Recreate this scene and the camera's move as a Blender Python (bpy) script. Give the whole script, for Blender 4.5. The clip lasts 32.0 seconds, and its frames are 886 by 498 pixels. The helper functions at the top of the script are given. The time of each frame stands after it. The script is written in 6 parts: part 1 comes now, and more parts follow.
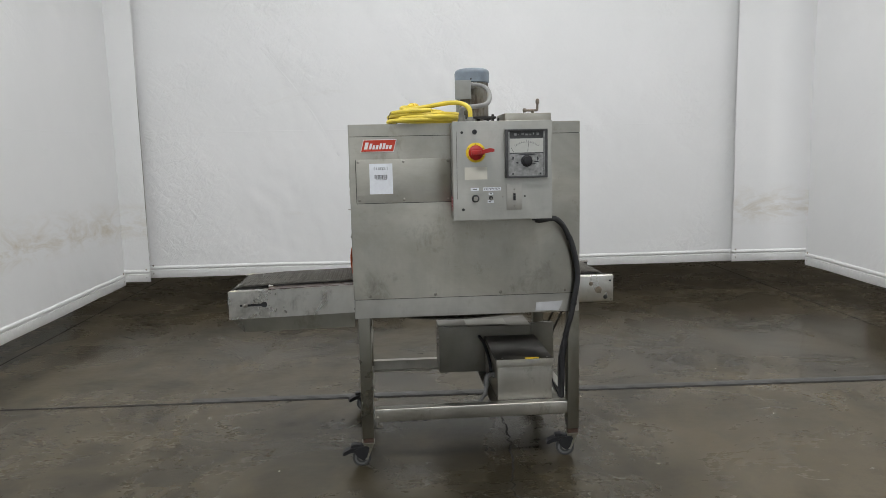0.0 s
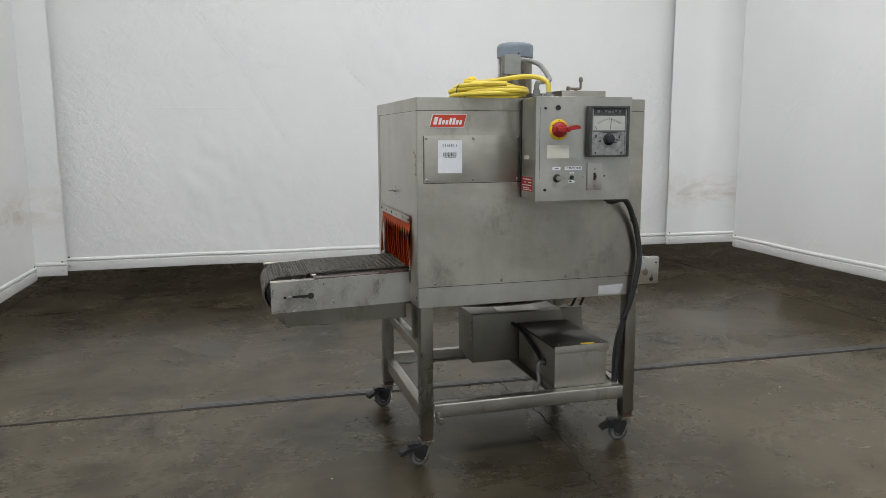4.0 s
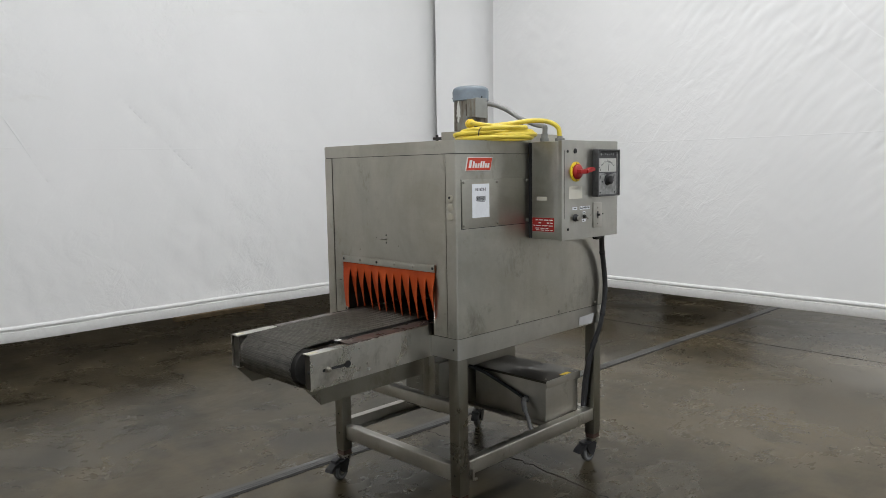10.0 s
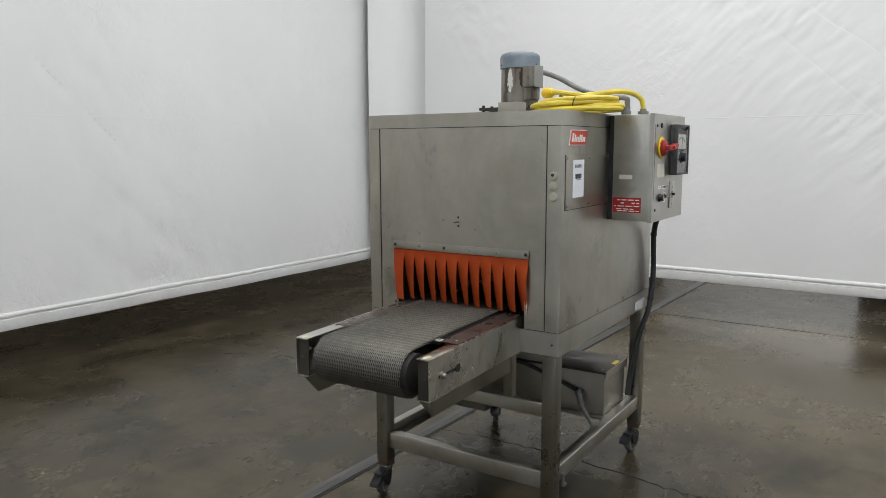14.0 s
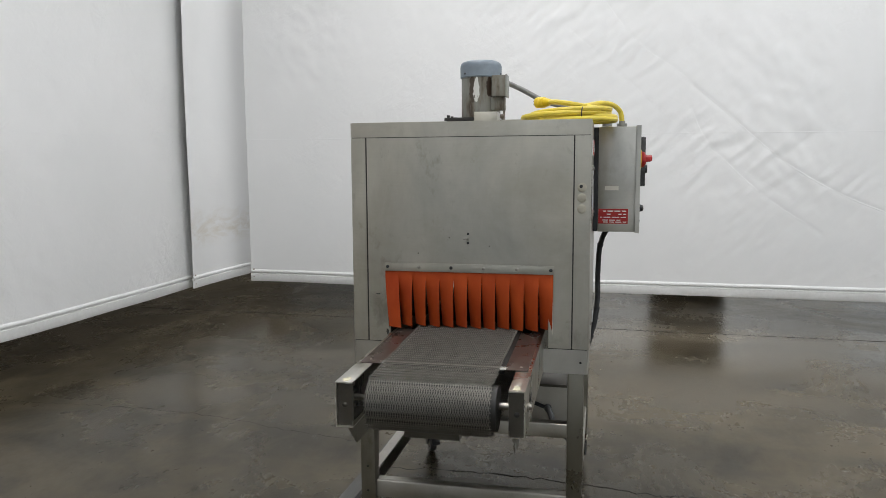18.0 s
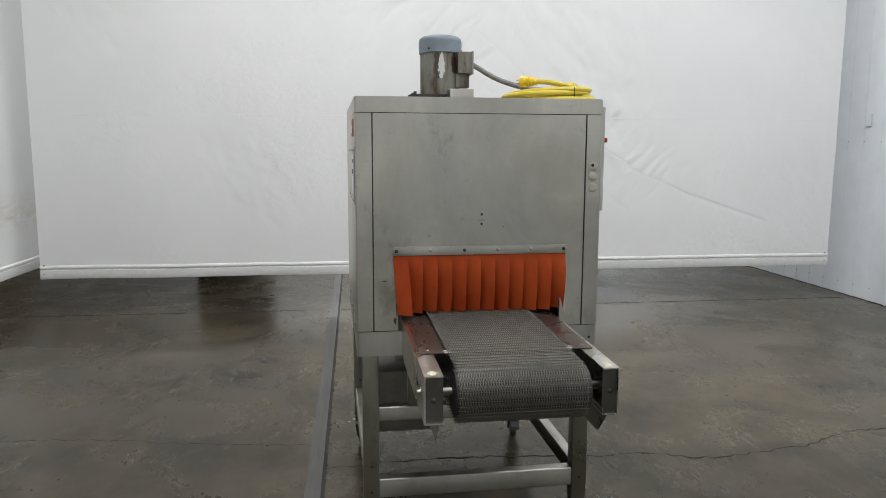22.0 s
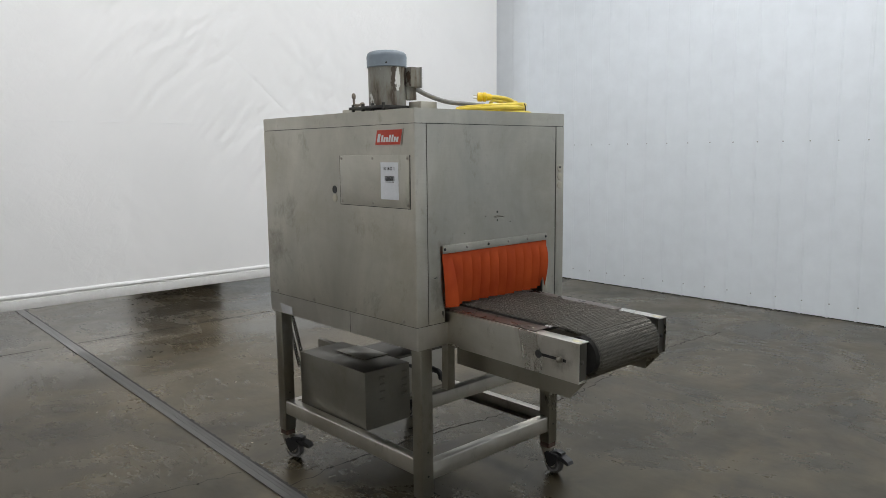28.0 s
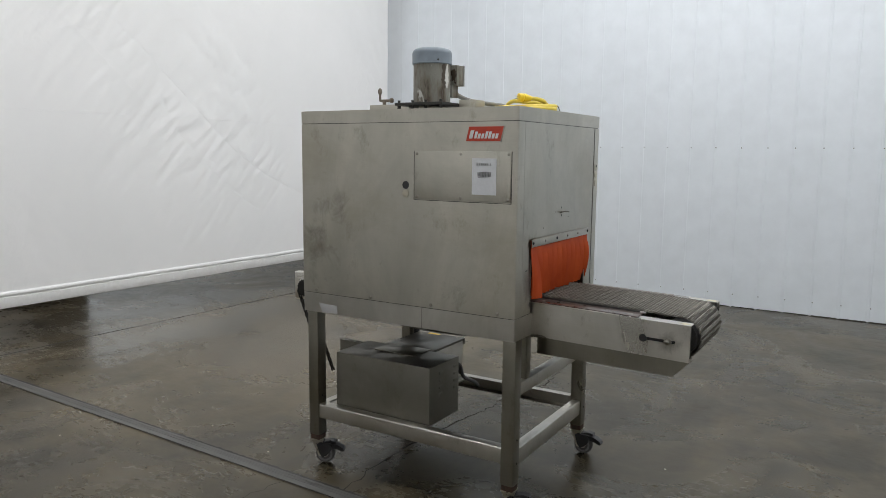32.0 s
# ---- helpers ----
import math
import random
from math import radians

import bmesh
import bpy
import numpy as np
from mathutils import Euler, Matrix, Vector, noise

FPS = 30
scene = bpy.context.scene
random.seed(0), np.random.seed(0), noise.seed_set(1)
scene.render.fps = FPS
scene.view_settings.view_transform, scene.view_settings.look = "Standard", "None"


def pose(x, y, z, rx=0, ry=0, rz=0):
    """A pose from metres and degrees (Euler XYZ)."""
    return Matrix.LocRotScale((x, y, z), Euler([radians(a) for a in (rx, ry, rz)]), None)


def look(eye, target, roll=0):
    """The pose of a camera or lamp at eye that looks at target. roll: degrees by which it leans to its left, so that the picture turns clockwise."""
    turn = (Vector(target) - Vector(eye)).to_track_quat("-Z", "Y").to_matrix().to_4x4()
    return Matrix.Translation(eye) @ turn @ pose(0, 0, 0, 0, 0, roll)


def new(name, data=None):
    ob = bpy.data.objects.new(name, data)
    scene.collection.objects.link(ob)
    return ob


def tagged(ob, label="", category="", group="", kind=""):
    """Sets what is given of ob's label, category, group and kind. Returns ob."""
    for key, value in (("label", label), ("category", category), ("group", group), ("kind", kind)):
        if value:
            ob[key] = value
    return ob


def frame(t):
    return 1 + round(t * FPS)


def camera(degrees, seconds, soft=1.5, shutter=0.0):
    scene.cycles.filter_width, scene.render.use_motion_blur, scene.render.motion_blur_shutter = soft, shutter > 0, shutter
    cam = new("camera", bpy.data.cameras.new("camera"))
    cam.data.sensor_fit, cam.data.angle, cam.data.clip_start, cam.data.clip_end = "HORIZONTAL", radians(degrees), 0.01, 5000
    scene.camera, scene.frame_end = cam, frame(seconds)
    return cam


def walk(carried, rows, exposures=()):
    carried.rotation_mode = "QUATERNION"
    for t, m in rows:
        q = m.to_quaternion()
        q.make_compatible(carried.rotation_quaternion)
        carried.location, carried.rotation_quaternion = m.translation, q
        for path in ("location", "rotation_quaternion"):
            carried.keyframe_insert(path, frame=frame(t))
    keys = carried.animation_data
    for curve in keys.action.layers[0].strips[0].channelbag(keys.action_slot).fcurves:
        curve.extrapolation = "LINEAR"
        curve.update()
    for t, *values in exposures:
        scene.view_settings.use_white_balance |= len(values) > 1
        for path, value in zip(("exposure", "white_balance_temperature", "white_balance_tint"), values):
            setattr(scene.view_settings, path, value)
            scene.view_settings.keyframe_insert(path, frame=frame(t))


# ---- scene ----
# ---- camera ----
cam = camera(62.4, 32.0, 0.65)
PATH = [
    (0, (0.003, 0.05, 1.553), (0.098, 2.029, 1.284), -1.2),
    (0.5, (-0.042, 0.114, 1.526), (0.026, 2.094, 1.253), -1.0),
    (1, (-0.136, 0.17, 1.51), (0.001, 2.146, 1.234), -0.6),
    (1.5, (-0.221, 0.226, 1.504), (-0.016, 2.194, 1.213), -0.1),
    (2, (-0.292, 0.294, 1.498), (-0.089, 2.259, 1.183), 0.5),
    (2.5, (-0.406, 0.389, 1.491), (-0.212, 2.354, 1.171), 0.0),
    (3, (-0.578, 0.403, 1.497), (-0.326, 2.361, 1.179), 0.4),
    (3.5, (-0.771, 0.385, 1.507), (-0.383, 2.322, 1.195), 0.1),
    (5.5, (-1.32, 0.578, 1.526), (-0.608, 2.422, 1.222), -0.2),
    (6, (-1.415, 0.609, 1.531), (-0.594, 2.406, 1.222), -0.3),
    (6.5, (-1.483, 0.693, 1.515), (-0.614, 2.471, 1.226), -0.8),
    (7, (-1.596, 0.763, 1.522), (-0.68, 2.519, 1.246), -1.1),
    (7.5, (-1.772, 0.84, 1.534), (-0.736, 2.532, 1.283), -0.8),
    (8, (-1.942, 0.92, 1.544), (-0.84, 2.572, 1.312), -0.7),
    (8.5, (-2.04, 1.033, 1.531), (-0.916, 2.671, 1.3), -0.5),
    (9, (-2.144, 1.153, 1.534), (-0.957, 2.747, 1.313), -0.7),
    (9.5, (-2.273, 1.274, 1.547), (-0.953, 2.762, 1.336), -0.8),
    (10, (-2.371, 1.378, 1.555), (-0.997, 2.815, 1.34), -1.0),
    (10.5, (-2.376, 1.489, 1.554), (-0.989, 2.912, 1.322), -0.9),
    (11, (-2.376, 1.607, 1.547), (-0.985, 3.027, 1.323), -0.9),
    (11.5, (-2.402, 1.719, 1.543), (-1.001, 3.129, 1.322), -1.1),
    (12, (-2.488, 1.833, 1.54), (-0.996, 3.146, 1.318), -0.8),
    (12.5, (-2.563, 1.954, 1.548), (-1.023, 3.208, 1.316), -0.8),
    (13, (-2.605, 2.068, 1.528), (-1.014, 3.251, 1.262), -0.7),
    (13.5, (-2.642, 2.219, 1.537), (-1.031, 3.37, 1.256), -0.8),
    (14, (-2.712, 2.355, 1.542), (-1.075, 3.471, 1.267), -0.2),
    (14.5, (-2.781, 2.525, 1.538), (-1.063, 3.514, 1.272), -0.5),
    (16.5, (-2.863, 3.056, 1.524), (-1.001, 3.745, 1.292), -0.1),
    (17, (-2.881, 3.158, 1.528), (-0.99, 3.762, 1.294), -0.4),
    (17.5, (-2.896, 3.264, 1.517), (-0.985, 3.805, 1.284), -0.5),
    (18, (-2.903, 3.396, 1.515), (-0.973, 3.868, 1.289), -0.3),
    (18.5, (-2.92, 3.557, 1.524), (-0.977, 3.968, 1.293), -0.6),
    (19, (-2.925, 3.712, 1.525), (-0.96, 4.007, 1.302), -0.7),
    (19.5, (-2.91, 3.82, 1.508), (-0.935, 4.038, 1.283), 0.0),
    (20, (-2.869, 3.95, 1.506), (-0.888, 4.097, 1.276), -0.2),
    (20.5, (-2.852, 4.059, 1.505), (-0.868, 4.104, 1.255), 0.9),
    (21, (-2.849, 4.218, 1.5), (-0.866, 4.135, 1.252), 0.3),
    (21.5, (-2.854, 4.348, 1.503), (-0.88, 4.148, 1.249), 0.4),
    (22, (-2.846, 4.415, 1.498), (-0.881, 4.162, 1.226), 0.2),
    (22.5, (-2.819, 4.524, 1.498), (-0.861, 4.233, 1.208), -0.1),
    (23, (-2.8, 4.672, 1.5), (-0.858, 4.299, 1.198), 1.0),
    (23.5, (-2.802, 4.846, 1.5), (-0.9, 4.301, 1.201), 0.1),
    (24, (-2.78, 4.993, 1.497), (-0.918, 4.331, 1.183), 1.4),
    (24.5, (-2.713, 5.099, 1.495), (-0.879, 4.369, 1.168), 0.4),
    (25, (-2.652, 5.22, 1.496), (-0.866, 4.381, 1.165), 1.3),
    (25.5, (-2.619, 5.372, 1.492), (-0.9, 4.392, 1.196), 1.6),
    (27.5, (-2.414, 5.955, 1.514), (-0.887, 4.686, 1.272), 0.2),
    (28, (-2.387, 6.12, 1.512), (-0.903, 4.806, 1.25), -0.6),
    (28.5, (-2.3, 6.196, 1.509), (-0.863, 4.833, 1.235), -0.6),
    (29, (-2.188, 6.264, 1.503), (-0.779, 4.87, 1.235), -0.8),
    (29.5, (-2.087, 6.39, 1.494), (-0.715, 4.957, 1.243), 0.1),
    (30, (-1.999, 6.563, 1.491), (-0.716, 5.049, 1.241), -0.4),
    (30.5, (-1.934, 6.671, 1.493), (-0.715, 5.106, 1.236), -0.4),
    (31, (-1.815, 6.727, 1.487), (-0.645, 5.126, 1.228), -0.5),
    (31.5, (-1.694, 6.803, 1.487), (-0.574, 5.166, 1.233), -0.7),
    (32, (-1.565, 6.909, 1.492), (-0.492, 5.241, 1.234), 0.6),
]
walk(cam, [(t, look(eye, target, roll)) for t, eye, target, roll in PATH])

# ---- world and lights ----
world = bpy.data.worlds.new("world")
scene.world = world
world.use_nodes = True
world.node_tree.nodes["Background"].inputs[0].default_value = (0.9, 0.95, 1.0, 1)
world.node_tree.nodes["Background"].inputs[1].default_value = 0.004


def area(name, x, y, z, sx, sy, power, colour=(0.988, 0.986, 0.992)):
    d = bpy.data.lights.new(name, "AREA")
    d.shape, d.size, d.size_y, d.energy, d.color = "RECTANGLE", sx, sy, power, colour
    ob = new(name, d)
    ob.matrix_world = pose(x, y, z)
    return ob


# None in view; west trio and far east pair are added to brighten those sides.
LAMPS = [(-0.9, 1.2, 82), (1.6, 1.2, 76), (-0.9, 4.2, 63), (1.8, 4.8, 86), (0.6, 9.3, 45), (-3.7, 1.6, 46), (-3.7, 4.4, 40), (-3.9, 7.6, 36), (10.0, 1.8, 210), (10.0, 4.8, 170)]
for lx, ly, watts in LAMPS:
    area("ceiling_lamp", lx, ly, 5.28, 2.3, 0.5, watts)

# ---- materials ----


class Mat:
    """A small wrapper round a node material."""

    def __init__(self, name, colour, rough=0.5, metal=0.0, spec=0.5):
        self.m = bpy.data.materials.new(name)
        self.m.use_nodes = True
        self.t = self.m.node_tree
        self.b = self.t.nodes["Principled BSDF"]
        self.b.inputs["Base Color"].default_value = (*colour, 1)
        self.b.inputs["Roughness"].default_value = rough
        self.b.inputs["Metallic"].default_value = metal
        self.b.inputs["Specular IOR Level"].default_value = spec
        self.colour, self.rough = colour, rough
        self.co = None

    def node(self, kind, **k):
        n = self.t.nodes.new(kind)
        for key, v in k.items():
            n.inputs[key].default_value = v
        return n

    def link(self, a, b):
        self.t.links.new(a, b)

    def coords(self, scale=(1, 1, 1)):
        g = self.t.nodes.new("ShaderNodeNewGeometry")
        m = self.t.nodes.new("ShaderNodeMapping")
        m.inputs["Scale"].default_value = scale
        self.link(g.outputs["Position"], m.inputs["Vector"])
        return m.outputs["Vector"]

    def noise(self, scale, detail=4, rough=0.55, stretch=(1, 1, 1), distort=0.0):
        n = self.node("ShaderNodeTexNoise", Scale=scale, Detail=detail, Roughness=rough, Distortion=distort)
        self.link(self.coords(stretch), n.inputs["Vector"])
        return n.outputs["Fac"]

    def ramp(self, fac, *stops):
        r = self.t.nodes.new("ShaderNodeValToRGB")
        e = r.color_ramp.elements
        while len(e) < len(stops):
            e.new(0.5)
        for el, (p, c) in zip(e, stops):
            el.position = p
            el.color = (*c, 1) if len(c) == 3 else c
        self.link(fac, r.inputs["Fac"])
        return r.outputs["Color"]

    def mix(self, fac, a, b, blend="MIX"):
        n = self.t.nodes.new("ShaderNodeMix")
        n.data_type, n.blend_type = "RGBA", blend
        for sock, v in ((n.inputs[0], fac), (n.inputs[6], a), (n.inputs[7], b)):
            if isinstance(v, (int, float)):
                sock.default_value = v
            elif isinstance(v, tuple):
                sock.default_value = (*v, 1)
            else:
                self.link(v, sock)
        return n.outputs[2]

    def span(self, fac, lo, hi, a=0.3, b=0.7):
        n = self.node("ShaderNodeMapRange", **{"From Min": a, "From Max": b, "To Min": lo, "To Max": hi})
        self.link(fac, n.inputs["Value"])
        return n.outputs["Result"]

    def crossed(self, along, across):
        """Two sets of slanted fine folds that cross each other on an upright sheet."""
        g = self.t.nodes.new("ShaderNodeNewGeometry")
        xyz = self.t.nodes.new("ShaderNodeSeparateXYZ")
        self.link(g.outputs["Position"], xyz.inputs[0])

        def math_node(kind, a, b):
            n = self.t.nodes.new("ShaderNodeMath")
            n.operation = kind
            for k, v in enumerate((a, b)):
                if isinstance(v, (int, float)):
                    n.inputs[k].default_value = v
                else:
                    self.link(v, n.inputs[k])
            return n.outputs[0]

        s = math_node("SUBTRACT", xyz.outputs["X"], xyz.outputs["Y"])
        u, v = math_node("ADD", s, xyz.outputs["Z"]), math_node("SUBTRACT", s, xyz.outputs["Z"])
        out = None
        for a, b, w in ((u, v, 1.0), (v, u, 0.55)):
            c = self.t.nodes.new("ShaderNodeCombineXYZ")
            self.link(math_node("MULTIPLY", a, along), c.inputs[0])
            self.link(math_node("MULTIPLY", b, across), c.inputs[1])
            n = self.node("ShaderNodeTexNoise", Scale=1.0, Detail=4, Roughness=0.6, Distortion=1.1)
            self.link(c.outputs[0], n.inputs["Vector"])
            q = math_node("MULTIPLY", n.outputs["Fac"], w)
            out = q if out is None else math_node("ADD", out, q)
        return out

    def wear(self, spots, fac):
        """Adds broad areas (centre, radius, amount), worn ones among them, to a noise."""
        g = self.t.nodes.new("ShaderNodeNewGeometry")
        for centre, radius, amount in spots:
            d = self.t.nodes.new("ShaderNodeVectorMath")
            d.operation = "DISTANCE"
            d.inputs[1].default_value = centre
            self.link(g.outputs["Position"], d.inputs[0])
            n = self.t.nodes.new("ShaderNodeMath")
            n.operation = "ADD"
            self.link(self.span(d.outputs["Value"], amount, 0.0, radius * 0.35, radius), n.inputs[0])
            self.link(fac, n.inputs[1])
            fac = n.outputs[0]
        return fac

    def base(self, sock):
        self.link(sock, self.b.inputs["Base Color"])
        return self

    def roughness(self, sock):
        self.link(sock, self.b.inputs["Roughness"])
        return self

    def bump(self, sock, strength=0.2, dist=0.002):
        n = self.node("ShaderNodeBump", Strength=strength, Distance=dist)
        self.link(sock, n.inputs["Height"])
        if self.b.inputs["Normal"].links:
            self.link(self.b.inputs["Normal"].links[0].from_socket, n.inputs["Normal"])
        self.link(n.outputs["Normal"], self.b.inputs["Normal"])
        return self

    def worn(self, amount=0.15, scale=9.0, fine=60.0):
        """Colour and roughness vary at two scales."""
        f = self.noise(scale, 5)
        g = self.noise(fine, 3)
        lo = tuple(c * (1 - amount) for c in self.colour)
        hi = tuple(min(1, c * (1 + amount)) for c in self.colour)
        c = self.ramp(f, (0.3, lo), (0.7, hi))
        self.base(self.mix(self.span(g, 0, 0.35), c, tuple(c2 * 0.8 for c2 in self.colour)))
        self.roughness(self.span(f, self.rough * 0.85, min(1, self.rough * 1.2)))
        return self


def steel_mat(name, colour, rough, along, dirt=0.5, stains=()):
    """Brushed sheet steel: fine drawn lines, cloudy wiping marks, small dark stains."""
    m = Mat(name, colour, rough, 1.0)
    lines = m.noise(220, 2, 0.6, along)
    cloud = m.noise(2.6, 5, 0.6, (1, 1, 0.7), 0.6)
    spots = m.noise(8, 7, 0.72, (1, 1, 0.6))
    grime = m.noise(1.7, 6, 0.65, (1, 1, 1.3), 0.5)
    c = m.ramp(cloud, (0.3, tuple(v * 0.72 for v in colour)), (0.7, tuple(min(1, v * 1.12) for v in colour)))
    c = m.mix(m.span(lines, 0, 0.10), c, tuple(v * 0.72 for v in colour))
    wipe = m.noise(7, 5, 0.65, (1, 1, 0.16), 0.4)
    c = m.mix(m.span(wipe, 0, 0.22, 0.45, 0.72), c, tuple(v * 0.60 for v in colour))
    c = m.mix(m.span(spots, 0, dirt, 0.58, 0.78), c, (0.17, 0.145, 0.10))
    c = m.mix(m.span(grime, 0, 0.46, 0.46, 0.68), c, tuple(v * q for v, q in zip(colour, (0.62, 0.58, 0.50))))
    if stains:
        smudge = m.wear(stains, m.noise(13, 6, 0.7, (1, 1, 0.8), 0.5))
        c = m.mix(m.span(smudge, 0, 0.6, 0.62, 0.95), c, (0.12, 0.108, 0.085))
    m.base(c)
    r1 = m.span(cloud, rough * 0.8, rough * 1.25)
    m.roughness(r1)
    m.bump(lines, 0.05, 0.0006)
    m.bump(m.noise(3.0, 2), 0.12, 0.01)
    grain = m.t.nodes.new("ShaderNodeTangent")
    grain.direction_type, grain.axis = "RADIAL", "Z"
    m.link(grain.outputs["Tangent"], m.b.inputs["Tangent"])
    m.b.inputs["Anisotropic"].default_value = 0.65
    m.b.inputs["Anisotropic Rotation"].default_value = 0.25
    return m.m


STEEL = steel_mat("brushed_steel", (0.515, 0.495, 0.432), 0.35, (0.06, 0.06, 1.0), 0.65, [((0.744, 4.41, 1.09), 0.12, 0.30), ((0.605, 4.41, 1.25), 0.09, 0.26), ((0.70, 4.41, 1.26), 0.07, 0.2), ((0.68, 4.41, 0.97), 0.16, 0.14), ((0.02, 4.40, 0.93), 0.10, 0.14), ((-0.15, 3.50, 0.88), 0.14, 0.20), ((0.62, 3.51, 0.88), 0.18, 0.18), ((-0.262, 4.27, 0.98), 0.11, 0.26), ((-0.262, 3.58, 0.90), 0.09, 0.16), ((0.15, 3.50, 1.18), 0.2, 0.12)])
STEEL_BOX = steel_mat("control_box_steel", (0.53, 0.52, 0.475), 0.38, (0.06, 0.06, 1.0), 0.25)
STEEL_DULL = steel_mat("dull_frame_steel", (0.30, 0.285, 0.24), 0.32, (1, 1, 0.05), 0.95)
STEEL_BEAM = steel_mat("beam_steel", (0.54, 0.52, 0.47), 0.34, (0.05, 0.05, 1), 0.85)
STEEL_BRIGHT = steel_mat("conveyor_steel", (0.67, 0.65, 0.60), 0.28, (0.05, 1, 1), 0.85, [((-0.834, 4.215, 0.8045), 0.06, 0.34), ((-0.80, 3.65, 0.79), 0.10, 0.24), ((-0.62, 3.66, 0.83), 0.12, 0.14)])
BELT = Mat("belt_wire", (0.22, 0.211, 0.188), 0.36, 1.0).worn(0.25, 30, 200).m
STEEL_SKIRT = steel_mat("skirt_steel", (0.56, 0.545, 0.50), 0.33, (0.06, 0.06, 1.0))
# Sheet steel whose colour is lowered for the shadow under the tunnel.
STEEL_HOUSING = steel_mat("shaded_housing_steel", (0.285, 0.273, 0.238), 0.42, (0.06, 0.06, 1.0), 0.8)
# Dust, plus the mirrored dark underside of the machine put into the colour.
LID = steel_mat("dusty_shaded_lid_steel", (0.115, 0.107, 0.092), 0.40, (0.3, 0.3, 1), 0.6)
SCREW = Mat("screw_steel", (0.38, 0.36, 0.32), 0.38, 1.0).worn(0.2, 80, 300).m
RUST = Mat("rusty_zinc", (0.30, 0.255, 0.20), 0.42, 0.85).worn(0.4, 60, 200).m
DARK = Mat("dark_metal", (0.035, 0.034, 0.032), 0.55, 0.3).worn(0.3, 20).m
INNER = Mat("tunnel_lining", (0.06, 0.055, 0.05), 0.6, 0.5).worn(0.3, 12).m
BLACK = Mat("black_plastic", (0.018, 0.018, 0.02), 0.45).worn(0.3, 40).m
RUBBER = Mat("cable_rubber", (0.03, 0.03, 0.032), 0.6).worn(0.3, 50).m
HOSE = Mat("dark_grey_hose", (0.09, 0.09, 0.088), 0.5).worn(0.2, 50).m
PLANK = Mat("raw_timber", (0.34, 0.25, 0.15), 0.7).worn(0.25, 14, 60).m
GREYCABLE = Mat("grey_conduit", (0.20, 0.20, 0.19), 0.5).worn(0.2, 50).m
BROWN = Mat("brown_slide_plate", (0.080, 0.057, 0.048), 0.29, 0.35).worn(0.35, 18, 90).m
TYRE = Mat("dark_tyre", (0.085, 0.085, 0.083), 0.6).worn(0.25, 60).m
YELLOW = Mat("yellow_cord", (0.68, 0.53, 0.055), 0.45).worn(0.15, 30).m
YELLOW_P = Mat("yellow_plastic", (0.78, 0.55, 0.02), 0.4).worn(0.1, 40).m
ZINC = Mat("bright_zinc", (0.55, 0.53, 0.46), 0.30, 1.0).worn(0.25, 50, 200).m
RUST_RED = Mat("rusty_socket", (0.085, 0.05, 0.036), 0.6, 0.3).worn(0.5, 90, 200).m
HUB = Mat("grey_wheel_hub", (0.22, 0.22, 0.22), 0.5).worn(0.2, 60).m
RED_P = Mat("red_plastic", (0.36, 0.014, 0.012), 0.4).worn(0.15, 60).m
RED = Mat("red_enamel", (0.56, 0.048, 0.018), 0.35).worn(0.12, 40).m
WHITE = Mat("white_enamel", (0.80, 0.79, 0.76), 0.45).worn(0.06, 40).m
PAPER = Mat("white_paper", (0.80, 0.82, 0.85), 0.6).worn(0.03, 25).m
AGED = Mat("aged_label_paper", (0.66, 0.63, 0.54), 0.6).worn(0.08, 30).m
GREY_INK = Mat("grey_ink", (0.16, 0.16, 0.17), 0.6).m
INK = Mat("black_ink", (0.03, 0.03, 0.035), 0.6).m
CREAM = Mat("plug_zinc", (0.50, 0.47, 0.38), 0.45, 0.6).worn(0.2, 60).m
METER = Mat("meter_bezel", (0.055, 0.055, 0.055), 0.5).worn(0.5, 45, 150).m
METER_FACE = Mat("meter_face", (0.52, 0.52, 0.48), 0.35).worn(0.05, 40).m
METER_GREY = Mat("meter_lower_plate", (0.29, 0.29, 0.28), 0.5, 0.3).worn(0.45, 55, 160).m
MOTOR_CAP = Mat("blue_grey_paint", (0.165, 0.20, 0.235), 0.5).worn(0.12, 25).m
CHAIN = Mat("oily_chain", (0.025, 0.024, 0.022), 0.4, 0.6).m


